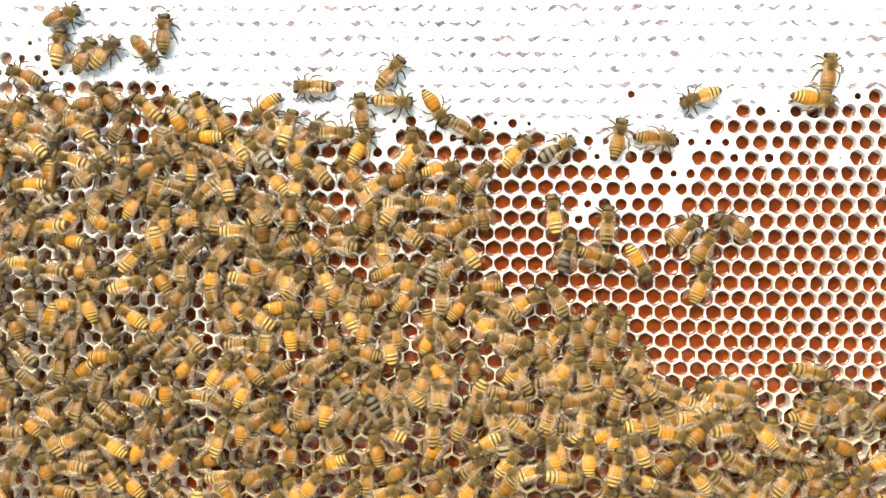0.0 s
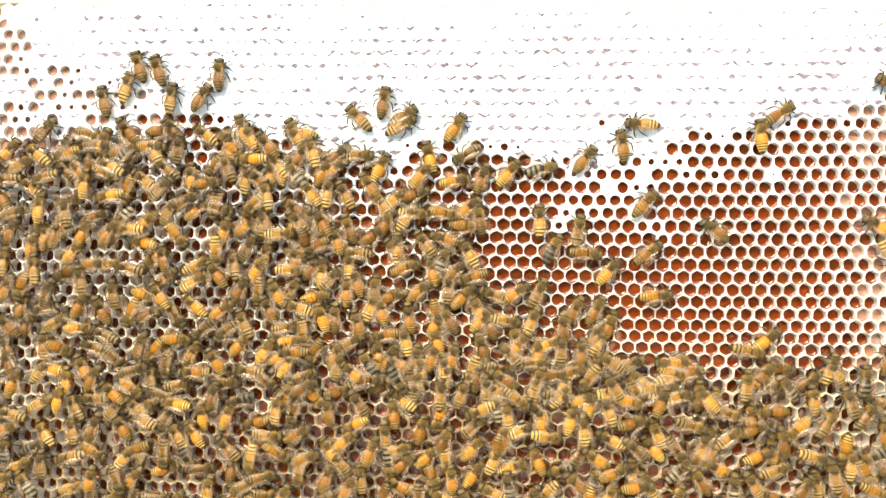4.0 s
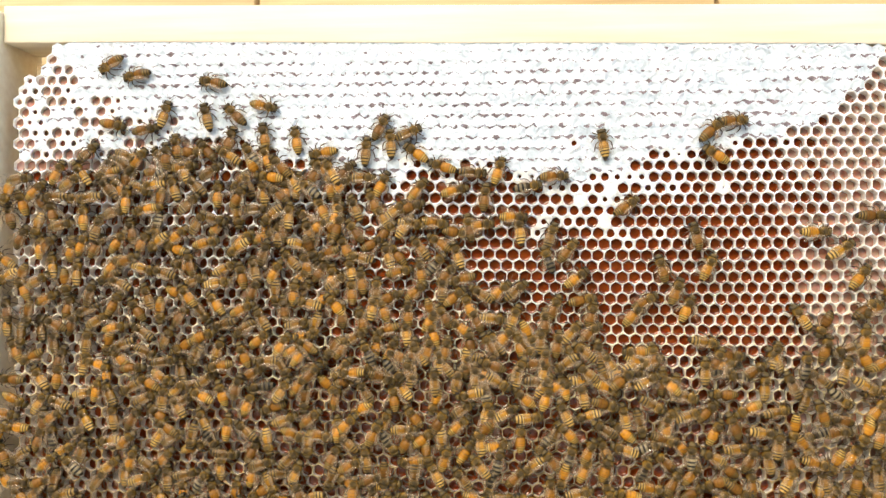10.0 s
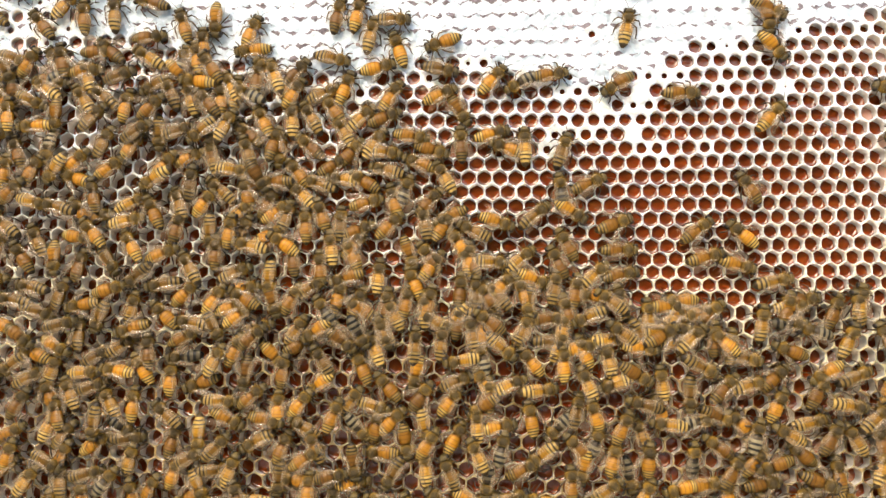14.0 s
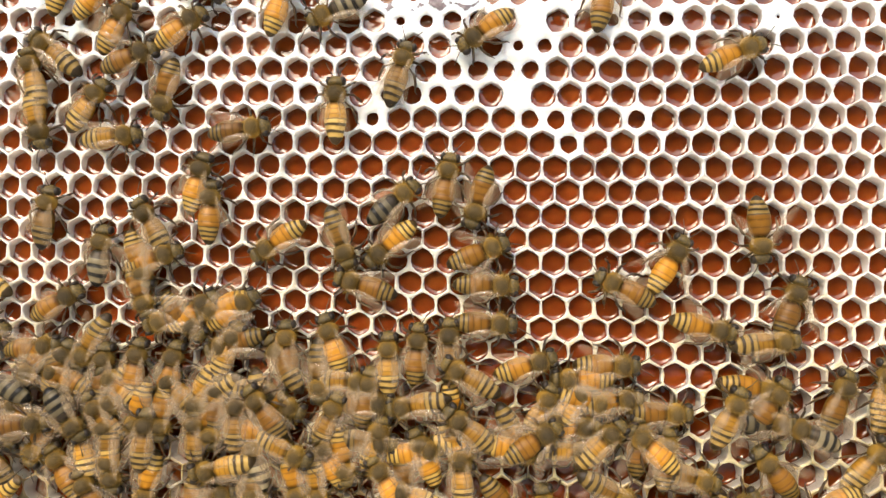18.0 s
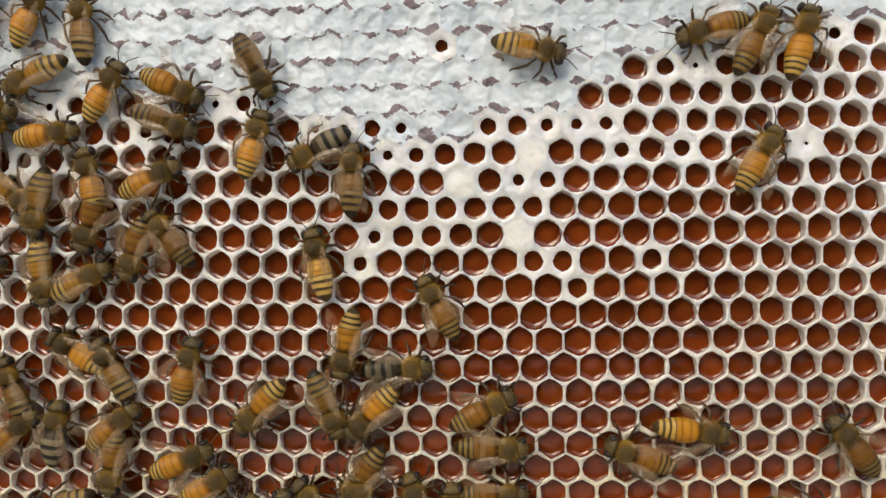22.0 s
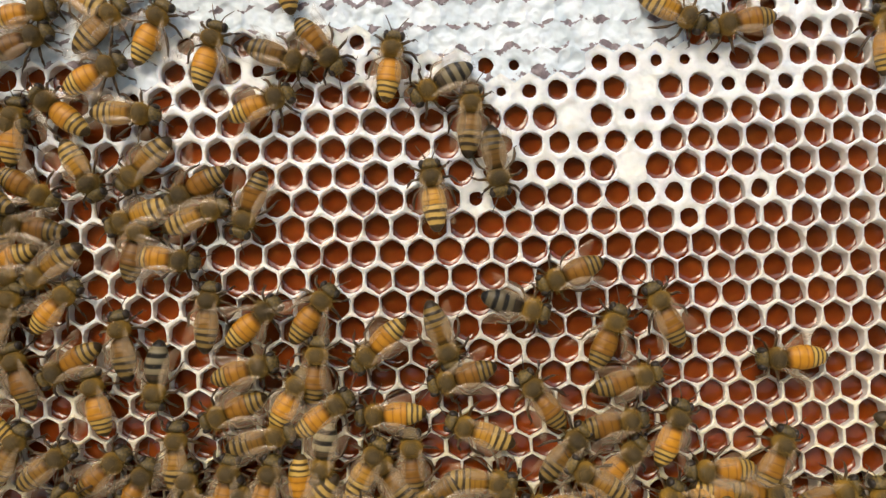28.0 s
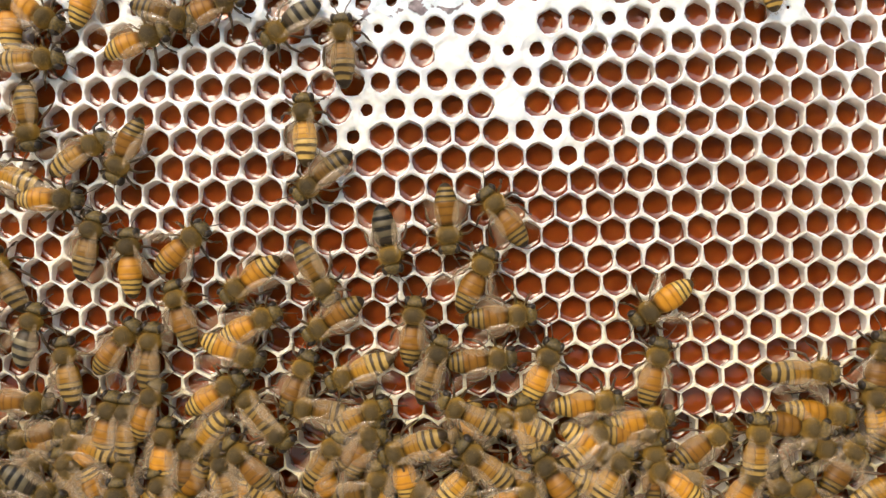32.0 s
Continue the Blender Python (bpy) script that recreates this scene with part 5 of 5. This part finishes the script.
    trail("tawny", (0, -26.8, -76, 83), (13, -25.9, -75.8, 80), (16, -23.5, -73.1, 90), (19, -26.4, -61.5, 90), (28, -30.4, -58, 157), (30, -30.3, -58.6, 200), (32, -29.5, -58.4, 200))
    trail("amber", (0, -51.8, -76.6, 66), (13, -52.6, -75.9, 60), (16, -46.1, -73.8, 0), (22, -54.7, -70.8, -45), (28, -63.2, -67.8, -90), (30, -65.9, -72.5, -95), (30.67, -66, -72.4, -37), (31.33, -66.1, -72.3, 22), (32, -66.2, -72.2, 80))
    trail("tawny", (0, -84.2, -77.5, 88), (13, -85, -78.1, 85), (15, -85.6, -71.9, 143), (17, -86.3, -65.8, 202), (19, -86.9, -59.7, 260), (22, -86.6, -60, 202), (25, -86.3, -60.4, 143), (28, -86, -60.7, 85), (30, -84.4, -56.8, 90), (32, -83.8, -56.8, 95))
    trail("tawny", (0, -72.6, -70.7, 94), (13, -72, -71.6, 90), (16, -65, -63.2, 85), (19, -55.5, -62.5, 60), (28, -51.1, -64.1, 60), (29, -51.3, -64.2, 119), (30, -51.5, -64.4, 178), (32, -52.3, -72.6, 165))
    trail("spread", (0, 52.6, -68.2, -4), (13, 52.6, -67.4, 0), (19, 52.8, -47.4, 78), (20, 52.8, -44.6, 65), (21.5, 55.8, -47.2, 107.5), (23, 58.8, -49.8, 150), (32, 63.3, -60.2, 80))
    trail("tawny", (0, 71.3, -68, 70), (13, 71.1, -67.4, 80), (32, 62.6, -68.4, 100))
    trail("amber", (0, -20.1, -64, 91), (16, -20.8, -63.3, 80), (19, -18.9, -61.9, 92), (28, -18.7, -52.7, 125), (30, -19.8, -51.5, 82), (32, -19.3, -51.4, 82))
    trail("tawny", (0, 6.2, -76.3, 2), (16, 5.4, -76.5, 10), (20, 6.4, -74.8, 67), (24, 7.3, -73.1, 123), (28, 8.2, -71.4, 180), (30, -0.2, -68.7, 155), (32, -0.6, -68.7, 158))
    trail("amber", (0, -82.3, 3.5, 49), (19, -81.7, 3, 60), (22, -78.8, 0.7, 100), (25, -76, -1.6, 140), (29.1, -126.1, -28.6, 208), (32, -125.6, -29.2, 201))
    trail("tawny", (0, -87.8, -12.8, 56), (19, -87.9, -13, 50), (20.33, -88.5, -14.4, -7), (21.67, -89, -15.8, -65), (23, -89.5, -17.2, -122), (25, -90.2, -20.4, -80), (26.5, -91, -18.4, -120), (28, -91.9, -16.5, -160), (30, -94.2, -19, -170), (32, -93.9, -20.4, -200))
    trail("amber", (0, -75.5, -49.9, -78), (19, -76.2, -50.8, -70), (23.5, -75.8, -51.8, -115), (28, -75.3, -52.8, -160), (29, -74.9, -52.8, -239), (30, -74.4, -52.8, -318), (32, -74.5, -52.8, -312))
    trail("tawny", (0, -53.8, -80.5, 96), (13, -53.4, -81, 92), (17, -56, 28, 40), (20, -55.5, 23.9, -25), (21, -51.6, 22.8, -50), (22, -47.6, 21, -62), (23, -46, 19.5, -45), (24, -36.4, 13.6, -25), (25, -27.3, 9, -43), (28, -25.5, -9, -83), (30, -31.5, -19.9, -112), (31, -34.9, -22.4, -148), (32, -35, -22.7, -142))
    trail("amber", (0, -49.5, -96.9, 86), (19.8, -49.9, -97.6, 95), (25, -56.3, -25.1, 175), (26.5, -58.1, -35.5, 128), (28, -59.8, -46, 82), (30, -59.4, -42.5, 95), (32, -61.9, -46.9, 105))
    trail("amber", (0, -136.8, -68.1, 22), (19.9, -137, -68.1, 26), (28, -100.4, -50.3, 100), (30, -100.7, -50.8, 100), (32, -100.8, -51, 89))
    trail("tawny", (0, -128.1, -75.6, 25), (19.9, -127.7, -75.3, 17), (28, -70.2, -58.2, 15), (30, -69.6, -55.1, 62), (32, -68.1, -54.6, 80))
    trail("amber", (0, 13.4, -66.6, 181), (28, 13.1, -66.3, 180), (28.67, 13, -65.8, 120), (29.33, 12.8, -65.4, 60), (30, 12.7, -64.9, 0), (32, 11.9, -65.4, 5))
    trail("grey", (0, -52.2, -85.7, 99), (19.9, -51.7, -84.8, 106), (23.95, -55.2, -72.7, 183), (28, -58.8, -60.7, 260), (31.1, -61.2, -104.5, 267), (32, -60.6, -104.1, 277))
    trail("amber", (0, -132.8, -61.4, 7), (19.9, -132.5, -61.9, 9), (28, -64.7, -51, 60), (30, -48.8, -48.9, 5), (32, -49.2, -49.4, 25))
    trail("tawny", (0, -109.2, -61.7, 31), (28, -110.2, -62, 35), (30, -105.4, -60.4, 80), (32, -106.4, -60, 79))
    trail("amber", (0, -83.6, -67.7, 83), (28, -84.2, -68.1, 85), (30, -86.4, -68.6, 25), (32, -87.6, -68.4, 15))
    trail("amber", (0, -77.2, -66.6, 69), (28, -76.8, -66.8, 80), (30, -76, -68.4, 65), (32, -76.7, -67.1, 75))
    trail("amber", (0, -69.5, -66.1, 76), (28, -69.5, -67.1, 75), (30, -69.5, -67, 62), (32, -69.1, -64.7, 65))
    trail("spread", (0, -93.9, -67.7, 64), (28, -93.6, -66.7, 60), (30, -96.8, -67.2, 50), (31, -117.2, -74.6, 125), (32, -137.5, -82, 200))
    trail("amber", (0, 13.9, -70.1, -17), (30, 14.1, -70.7, -8), (32, 21, -68.8, 10))
    trail("tawny", (0, -51.9, -70.6, -11), (30, -51.2, -70.8, -5), (32, -46.8, -67.4, -45))
    trail("amber", (0, -30.1, -72.3, 2), (30, -29.7, -72.6, 10), (32, -30.1, -72.6, 30))
    trail("tawny", (0, -9.8, -78.9, 9), (30, -10.7, -79.5, 5), (32, -11.4, -78.9, 45))
    trail("tawny", (0, -29.1, -80.5, -4), (30, -30, -80, 0), (32, -30.4, -80.5, 10))
    trail("amber", (0, 10.8, -76.1, 2), (30, 11.8, -75.4, 0), (32, 12.6, -73.2, -35))
    trail("tawny", (0, 10.5, -80.1, -10), (30, 10.5, -80.7, 0), (32, 13.4, -80.6, -25))
    trail("tawny", (0, 0.2, -77.8, -69), (30, 0, -78.8, -60), (31, -0.5, -79, -135), (32, -1, -79.2, -210))
    trail("amber", (0, 23.5, -78.9, 89), (30, 24.3, -79.5, 88), (32, 23.3, -77.7, 90))
    trail("grey", (0, 48.3, -74.8, 1), (30, 47.6, -73.9, -10), (32, 44.2, -78.2, -70))
    trail("amber", (0, -59.9, -73.5, 81), (30, -60.5, -73.7, 80), (32, -61.5, -74.5, 85))
    trail("amber", (0, -51.2, -79.2, -6), (30, -51.4, -78.8, -15), (32, -52.6, -79.5, -30))
    trail("tawny", (0, -84.5, -76.3, -75), (30, -83.9, -76.2, -70), (31, -83.8, -76.7, 5), (32, -83.7, -77.1, 80))
    trail("spread", (0, -96.6, -78.3, 21), (30, -97.1, -77.5, 30), (32, -92.3, -75.8, 40))
    trail("tawny", (0, -105.7, -77, 32), (30, -104.8, -76.7, 30), (32, -103.9, -77, 23))
    trail("amber", (0, -20.2, -82.1, 20), (30, -19.3, -81.9, 10), (31, -20.6, -79.2, 54), (32, -21.8, -76.5, 98))
    trail("amber", (0, 29.2, -81.6, 83), (32, 29.8, -82, 90))
    trail("amber", (0, -114.1, -66.3, 70), (6.67, -115.5, -66.9, 64), (13, -115.8, -65.7, 61), (16.37, -116.7, -65.4, 13), (17.12, -114.7, -70.7, -42), (17.87, -113.5, -75.6, -77), (32, -112.8, -75.5, -93))
    trail("spread", (0, -103.9, -21.4, 33), (4.02, -101, -20, 36), (13, -102.1, -20.3, 27), (16.42, -101.6, -19.6, 85), (17.46, -118.5, -23.9, 151), (18.51, -134.8, -27.5, 192), (32, -140.5, -25.9, 188))
    trail("amber", (0, -114.3, -24.2, 132), (6.79, -115.1, -21.6, 105), (13, -114.1, -22.5, 126), (15.82, -114.3, -23.8, 153), (16.62, -125.8, -27.6, 184), (17.41, -137.4, -32.7, 204), (32, -138, -33.2, 170))
    trail("amber", (0, -96.8, -58.5, 169), (7.47, -95, -58.5, 202), (13, -97.2, -58.5, 198), (17.43, -97.8, -58.1, 220), (18.18, -98.9, -69.3, 245), (18.93, -100.6, -80.1, 261), (32, -103.6, -79, 240))
    trail("amber", (0, -104.8, -38.2, 68), (4.63, -107, -38.2, 107), (13, -106.2, -36.5, 92), (14.49, -105.8, -37.3, 124), (15.24, -115.7, -37.1, 161), (15.99, -125.3, -37.7, 184), (32, -124.6, -36, 174))
    trail("tawny", (0, -11.9, -59.5, 73), (7.32, -15.1, -59.5, 57), (13, -14.7, -58, 44), (16.74, -13.9, -58.3, 0), (17.7, -12.4, -73.2, -50), (18.67, -10.1, -88.4, -82), (32, -10.4, -87.9, -44))
    trail("spread", (0, -91.8, -27.8, 137), (7.77, -91.5, -24.8, 129), (13, -91.1, -25.6, 137), (14.65, -92, -25.9, 156), (16.1, -113.7, -30.1, 178), (17.54, -136.4, -34.6, 191), (32, -135.4, -39.3, 233))
    trail("spread", (0, -95.9, -15.3, 70), (7.48, -96.2, -15.1, 62), (13, -96.1, -15.5, 43), (16.08, -95.4, -16.6, 92), (17.29, -115.4, -16.5, 148), (18.5, -134.8, -17.4, 183), (32, -134.9, -16.7, 139))
    trail("amber", (0, -53.3, -54.2, 146), (6, -56.1, -53.8, 113), (13, -56, -53.3, 119), (17.33, -55.3, -54.1, 170), (18.58, -58.2, -73.1, 227), (19.82, -60.4, -92.9, 264), (32, -63.1, -94, 219))
    trail("tawny", (0, -36.8, -52.2, 51), (7.7, -40.4, -52.4, 75), (13, -38.8, -52.7, 49), (16, -39.5, -53, 0), (17.33, -39.2, -74, -56), (18.67, -39.6, -95.4, -91), (32, -40.3, -97.1, -71))
    trail("amber", (0, -29.6, -51.5, 99), (6.18, -26.6, -54.9, 87), (13, -26.1, -53.7, 105), (15.64, -27.2, -53.9, 166), (16.71, -23.8, -70.6, 235), (17.78, -21.5, -87.5, 278), (32, -20.7, -88.4, 281))
    trail("tawny", (0, -88.3, -56, 101), (6.4, -87.2, -61.7, 101), (13, -86.5, -58, 86), (15.99, -86, -58.2, 28), (16.88, -84.4, -72.2, -40), (17.77, -82.3, -86.3, -82), (32, -82.8, -90.9, -113))
    trail("tawny", (0, -64.2, -25.9, 125), (5.8, -63.5, -26.3, 117), (13, -64.9, -24.7, 106), (15.31, -62.9, -24.7, 164), (17.49, -63.4, -59.4, 231), (19.66, -61.8, -94.1, 273), (32, -60.9, -96, 313))
    trail("tawny", (0, -49.5, -53.7, 350), (4.72, -49.5, -51.7, 351), (13, -48.6, -53.6, 357), (16.84, -48.8, -52.9, 324), (17.85, -50.6, -69.7, 286), (18.86, -52.5, -85.7, 263), (32, -55.4, -84.5, 217))
    trail("amber", (0, -73.5, -11, 346), (4.11, -73.5, -11, 346), (13, -75.1, -11, 352), (15.89, -75.6, -9.8, 322), (17.99, -76.6, -44.6, 289), (20.09, -78.1, -78.2, 267), (32, -78.9, -80, 297))
    trail("amber", (0, -109.8, -14, 148), (5.12, -110.1, -17.8, 107), (13, -110, -13.6, 137), (16.46, -109.7, -13.7, 158), (17.21, -119.8, -16.6, 182), (17.96, -129.7, -19.6, 197), (32, -128.4, -18.1, 227))
    trail("spread", (0, -66.8, -17.6, 24), (7.16, -65, -15.2, -14), (13, -66.8, -15.2, 0), (14.43, -68.8, -15.7, -30), (16.44, -64.1, -47.1, -64), (18.44, -61.5, -79, -85), (32, -61.4, -79.1, -120))
    trail("tawny", (0, -104.7, -24.2, 172), (6, -107.7, -27.2, 177), (13, -107.3, -26.3, 162), (16.02, -106, -28.5, 177), (16.77, -117.9, -31.5, 195), (17.52, -128.5, -36.8, 206), (32, -131.9, -36, 227))
    trail("amber", (0, -82.3, -35.4, 74), (4.39, -77.5, -33.2, 102), (13, -81.7, -32.6, 94), (15.78, -79.9, -32.7, 156), (17.49, -81.1, -59.9, 227), (19.2, -80.4, -87.3, 271), (32, -80, -84.7, 307))
    trail("amber", (0, -47.9, -62.1, 51), (7.15, -43.1, -60.7, 48), (13, -44.5, -61.3, 47), (16.48, -45.6, -61.8, 0), (17.54, -44.2, -78.2, -55), (18.6, -43.8, -95.2, -89), (32, -45, -97.5, -99))
    trail("amber", (0, -96.3, -50.2, 78), (7.39, -97.2, -48.7, 107), (13, -96, -50.5, 107), (16.26, -94.4, -50.4, 163), (17.51, -96.9, -70.4, 227), (18.75, -97.9, -90.3, 267), (32, -98, -91.3, 304))
    trail("amber", (0, -101.5, -1.7, 132), (4.95, -102, -0.9, 122), (13, -101.9, -2.4, 109), (14.35, -101.9, -0.7, 137), (15.14, -114.3, -4.3, 169), (15.93, -126.7, -6.2, 189), (32, -128.5, -8.2, 229))
    trail("amber", (0, -73.8, -19.2, 170), (4.07, -72.5, -20.9, 163), (13, -72.4, -19.5, 142), (14.87, -72.3, -21.5, 187), (16.9, -71.7, -52, 239), (18.93, -71.1, -84.5, 271), (32, -70.6, -83.9, 235))
    trail("spread", (0, -91.4, -41.1, 16), (7.72, -94.3, -44.5, 22), (13, -93.6, -42.7, 24), (16.43, -93.5, -42.1, -15), (17.86, -93.2, -65.6, -61), (19.29, -92.9, -88.5, -89), (32, -89.8, -88.5, -76))
    trail("tawny", (0, -118.4, -5.6, 70), (6.26, -118.9, -2.9, 85), (13, -116.7, -4.1, 89), (16.31, -115.2, -4.9, 129), (17.06, -121.4, -6.2, 175), (17.81, -126.2, -8.3, 204), (32, -126.2, -9.2, 214))
    trail("amber", (0, -58.7, -37, 186), (7.39, -63.2, -34.8, 204), (13, -61.4, -37.3, 185), (14.3, -62.5, -38.7, 214), (16.05, -63, -65.4, 246), (17.81, -64.6, -93.5, 267), (32, -64.9, -95.1, 252))
    trail("amber", (0, -70.3, -51.7, 130), (5.68, -71.1, -52.2, 121), (13, -69.4, -51.8, 125), (17.5, -69.2, -51, 176), (18.57, -69.5, -69, 233), (19.64, -69.7, -86.1, 270), (32, -65.9, -85.5, 300))
    trail("tawny", (0, -112.4, -0.7, 138), (6.16, -111.2, -5, 113), (13, -109.5, -3.9, 111), (14.97, -110.4, -3.4, 144), (15.86, -122.4, -9.8, 181), (16.75, -135.4, -15.7, 205), (32, -134.3, -15.2, 173))
    trail("tawny", (0, -53.3, -43.4, 153), (7.04, -53.3, -41.7, 161), (13, -54.3, -42.9, 133), (14.74, -54.2, -43.2, 182), (16.25, -53.3, -66.9, 238), (17.75, -52.4, -90.9, 272), (32, -51, -88.8, 245))
    trail("tawny", (0, -83.1, -20.4, 146), (4.21, -80.3, -22.9, 127), (13, -82.3, -22, 132), (14.29, -83.8, -22.3, 180), (16.2, -82.4, -52.7, 235), (18.12, -82.6, -83.4, 270), (32, -83.7, -80.4, 291))
    trail("tawny", (0, -93, -5.6, 31), (7.54, -91.9, -5.9, 42), (13, -92.3, -4.5, 30), (15.49, -92.7, -3.5, 84), (16.91, -115, -5.6, 145), (18.32, -137.6, -6.7, 183), (32, -139.3, -6.6, 203))
    trail("tawny", (0, -109.4, -34.3, 114), (4.47, -110, -32.1, 93), (13, -112.3, -32.2, 118), (14.27, -112.6, -30, 143), (15.08, -125.1, -33.8, 170), (15.88, -137.9, -35.4, 187), (32, -134.7, -33.3, 219))
    trail("spread", (0, -11.5, -63.2, 159), (6.92, -12, -67.6, 194), (13, -14.1, -64.6, 173), (15.51, -15.5, -66.2, 211), (16.26, -13.1, -69.4, 255), (17.01, -12.1, -74.2, 282), (32, -10.1, -70.1, 252))
    trail("spread", (0, -74.2, -62.3, 121), (6.64, -75.9, -59.9, 102), (13, -74.1, -60.2, 110), (16.69, -76.2, -61.1, 163), (17.44, -75.4, -68.1, 223), (18.19, -76.7, -75.9, 261), (32, -82.1, -73.4, 218))
    trail("amber", (0, -116.3, 8, 34), (4.6, -116.6, 5.7, 29), (13, -116.2, 5.3, 52), (16.43, -114.1, 4, 99), (17.18, -120.8, 4.7, 153), (17.93, -125.3, 4.2, 187), (32, -124.5, 7.5, 175))
    trail("spread", (0, -37.5, -63.2, 132), (4.47, -36.8, -64.3, 86), (13, -37.3, -64, 111), (16.28, -39.3, -63.6, 170), (17.03, -35.6, -73.6, 238), (17.78, -34, -83.2, 280), (32, -35.6, -80, 293))
    trail("amber", (0, -87.9, -32.4, 18), (6.95, -88.8, -32.2, 21), (13, -90.7, -33.2, 6), (15.95, -90.3, -33, 69), (17.22, -110.9, -35.3, 141), (18.49, -131.1, -37.3, 186), (32, -128, -33.9, 186))
    trail("tawny", (0, -101.6, -46.5, 115), (5.51, -101.3, -47.9, 64), (13, -102.5, -48.7, 93), (17.39, -103.5, -46.3, 126), (18.36, -118, -50.4, 163), (19.33, -133.4, -52.1, 186), (32, -134.3, -50.9, 173))
    trail("amber", (0, -59.9, -48, 134), (7.7, -59.4, -47.8, 107), (13, -59.3, -47.2, 118), (17.31, -59.2, -47.2, 173), (18.82, -57, -71.3, 236), (20.33, -54.7, -95.4, 275), (32, -56.6, -95.5, 235))
    trail("amber", (0, -68.8, -30.8, 37), (6.02, -68.9, -33.9, 44), (13, -69.1, -33.4, 50), (16.48, -69.6, -32.3, 3), (18.24, -66.6, -61.4, -51), (19.99, -64.1, -89.4, -85), (32, -60.5, -92.5, -107))
    trail("spread", (0, -101.6, -65.6, 68), (4.46, -98.5, -66, 90), (13, -100.9, -64.7, 77), (15.7, -98.4, -64.9, 16), (16.45, -101.8, -71.2, -54), (17.2, -102.8, -77.7, -98), (32, -102.3, -78.7, -140))
    trail("spread", (0, -61.6, -61.1, 99), (5.02, -57.8, -62.7, 109), (13, -59.2, -63.2, 87), (16.27, -58.2, -62.2, 26), (17.21, -58.6, -78.2, -44), (18.15, -57.9, -93.3, -87), (32, -55.5, -93, -95))
    trail("tawny", (0, -27.4, -63.9, 105), (7.8, -28.3, -62.2, 80), (13, -27.6, -62.4, 89), (15.68, -27.8, -61, 30), (16.79, -24.6, -80, -38), (17.91, -21.6, -97.6, -80), (32, -21.5, -95.7, -82))
    for ob, rows in trails:
        walk(ob, rows)
    shuffle_crowd()


motions()
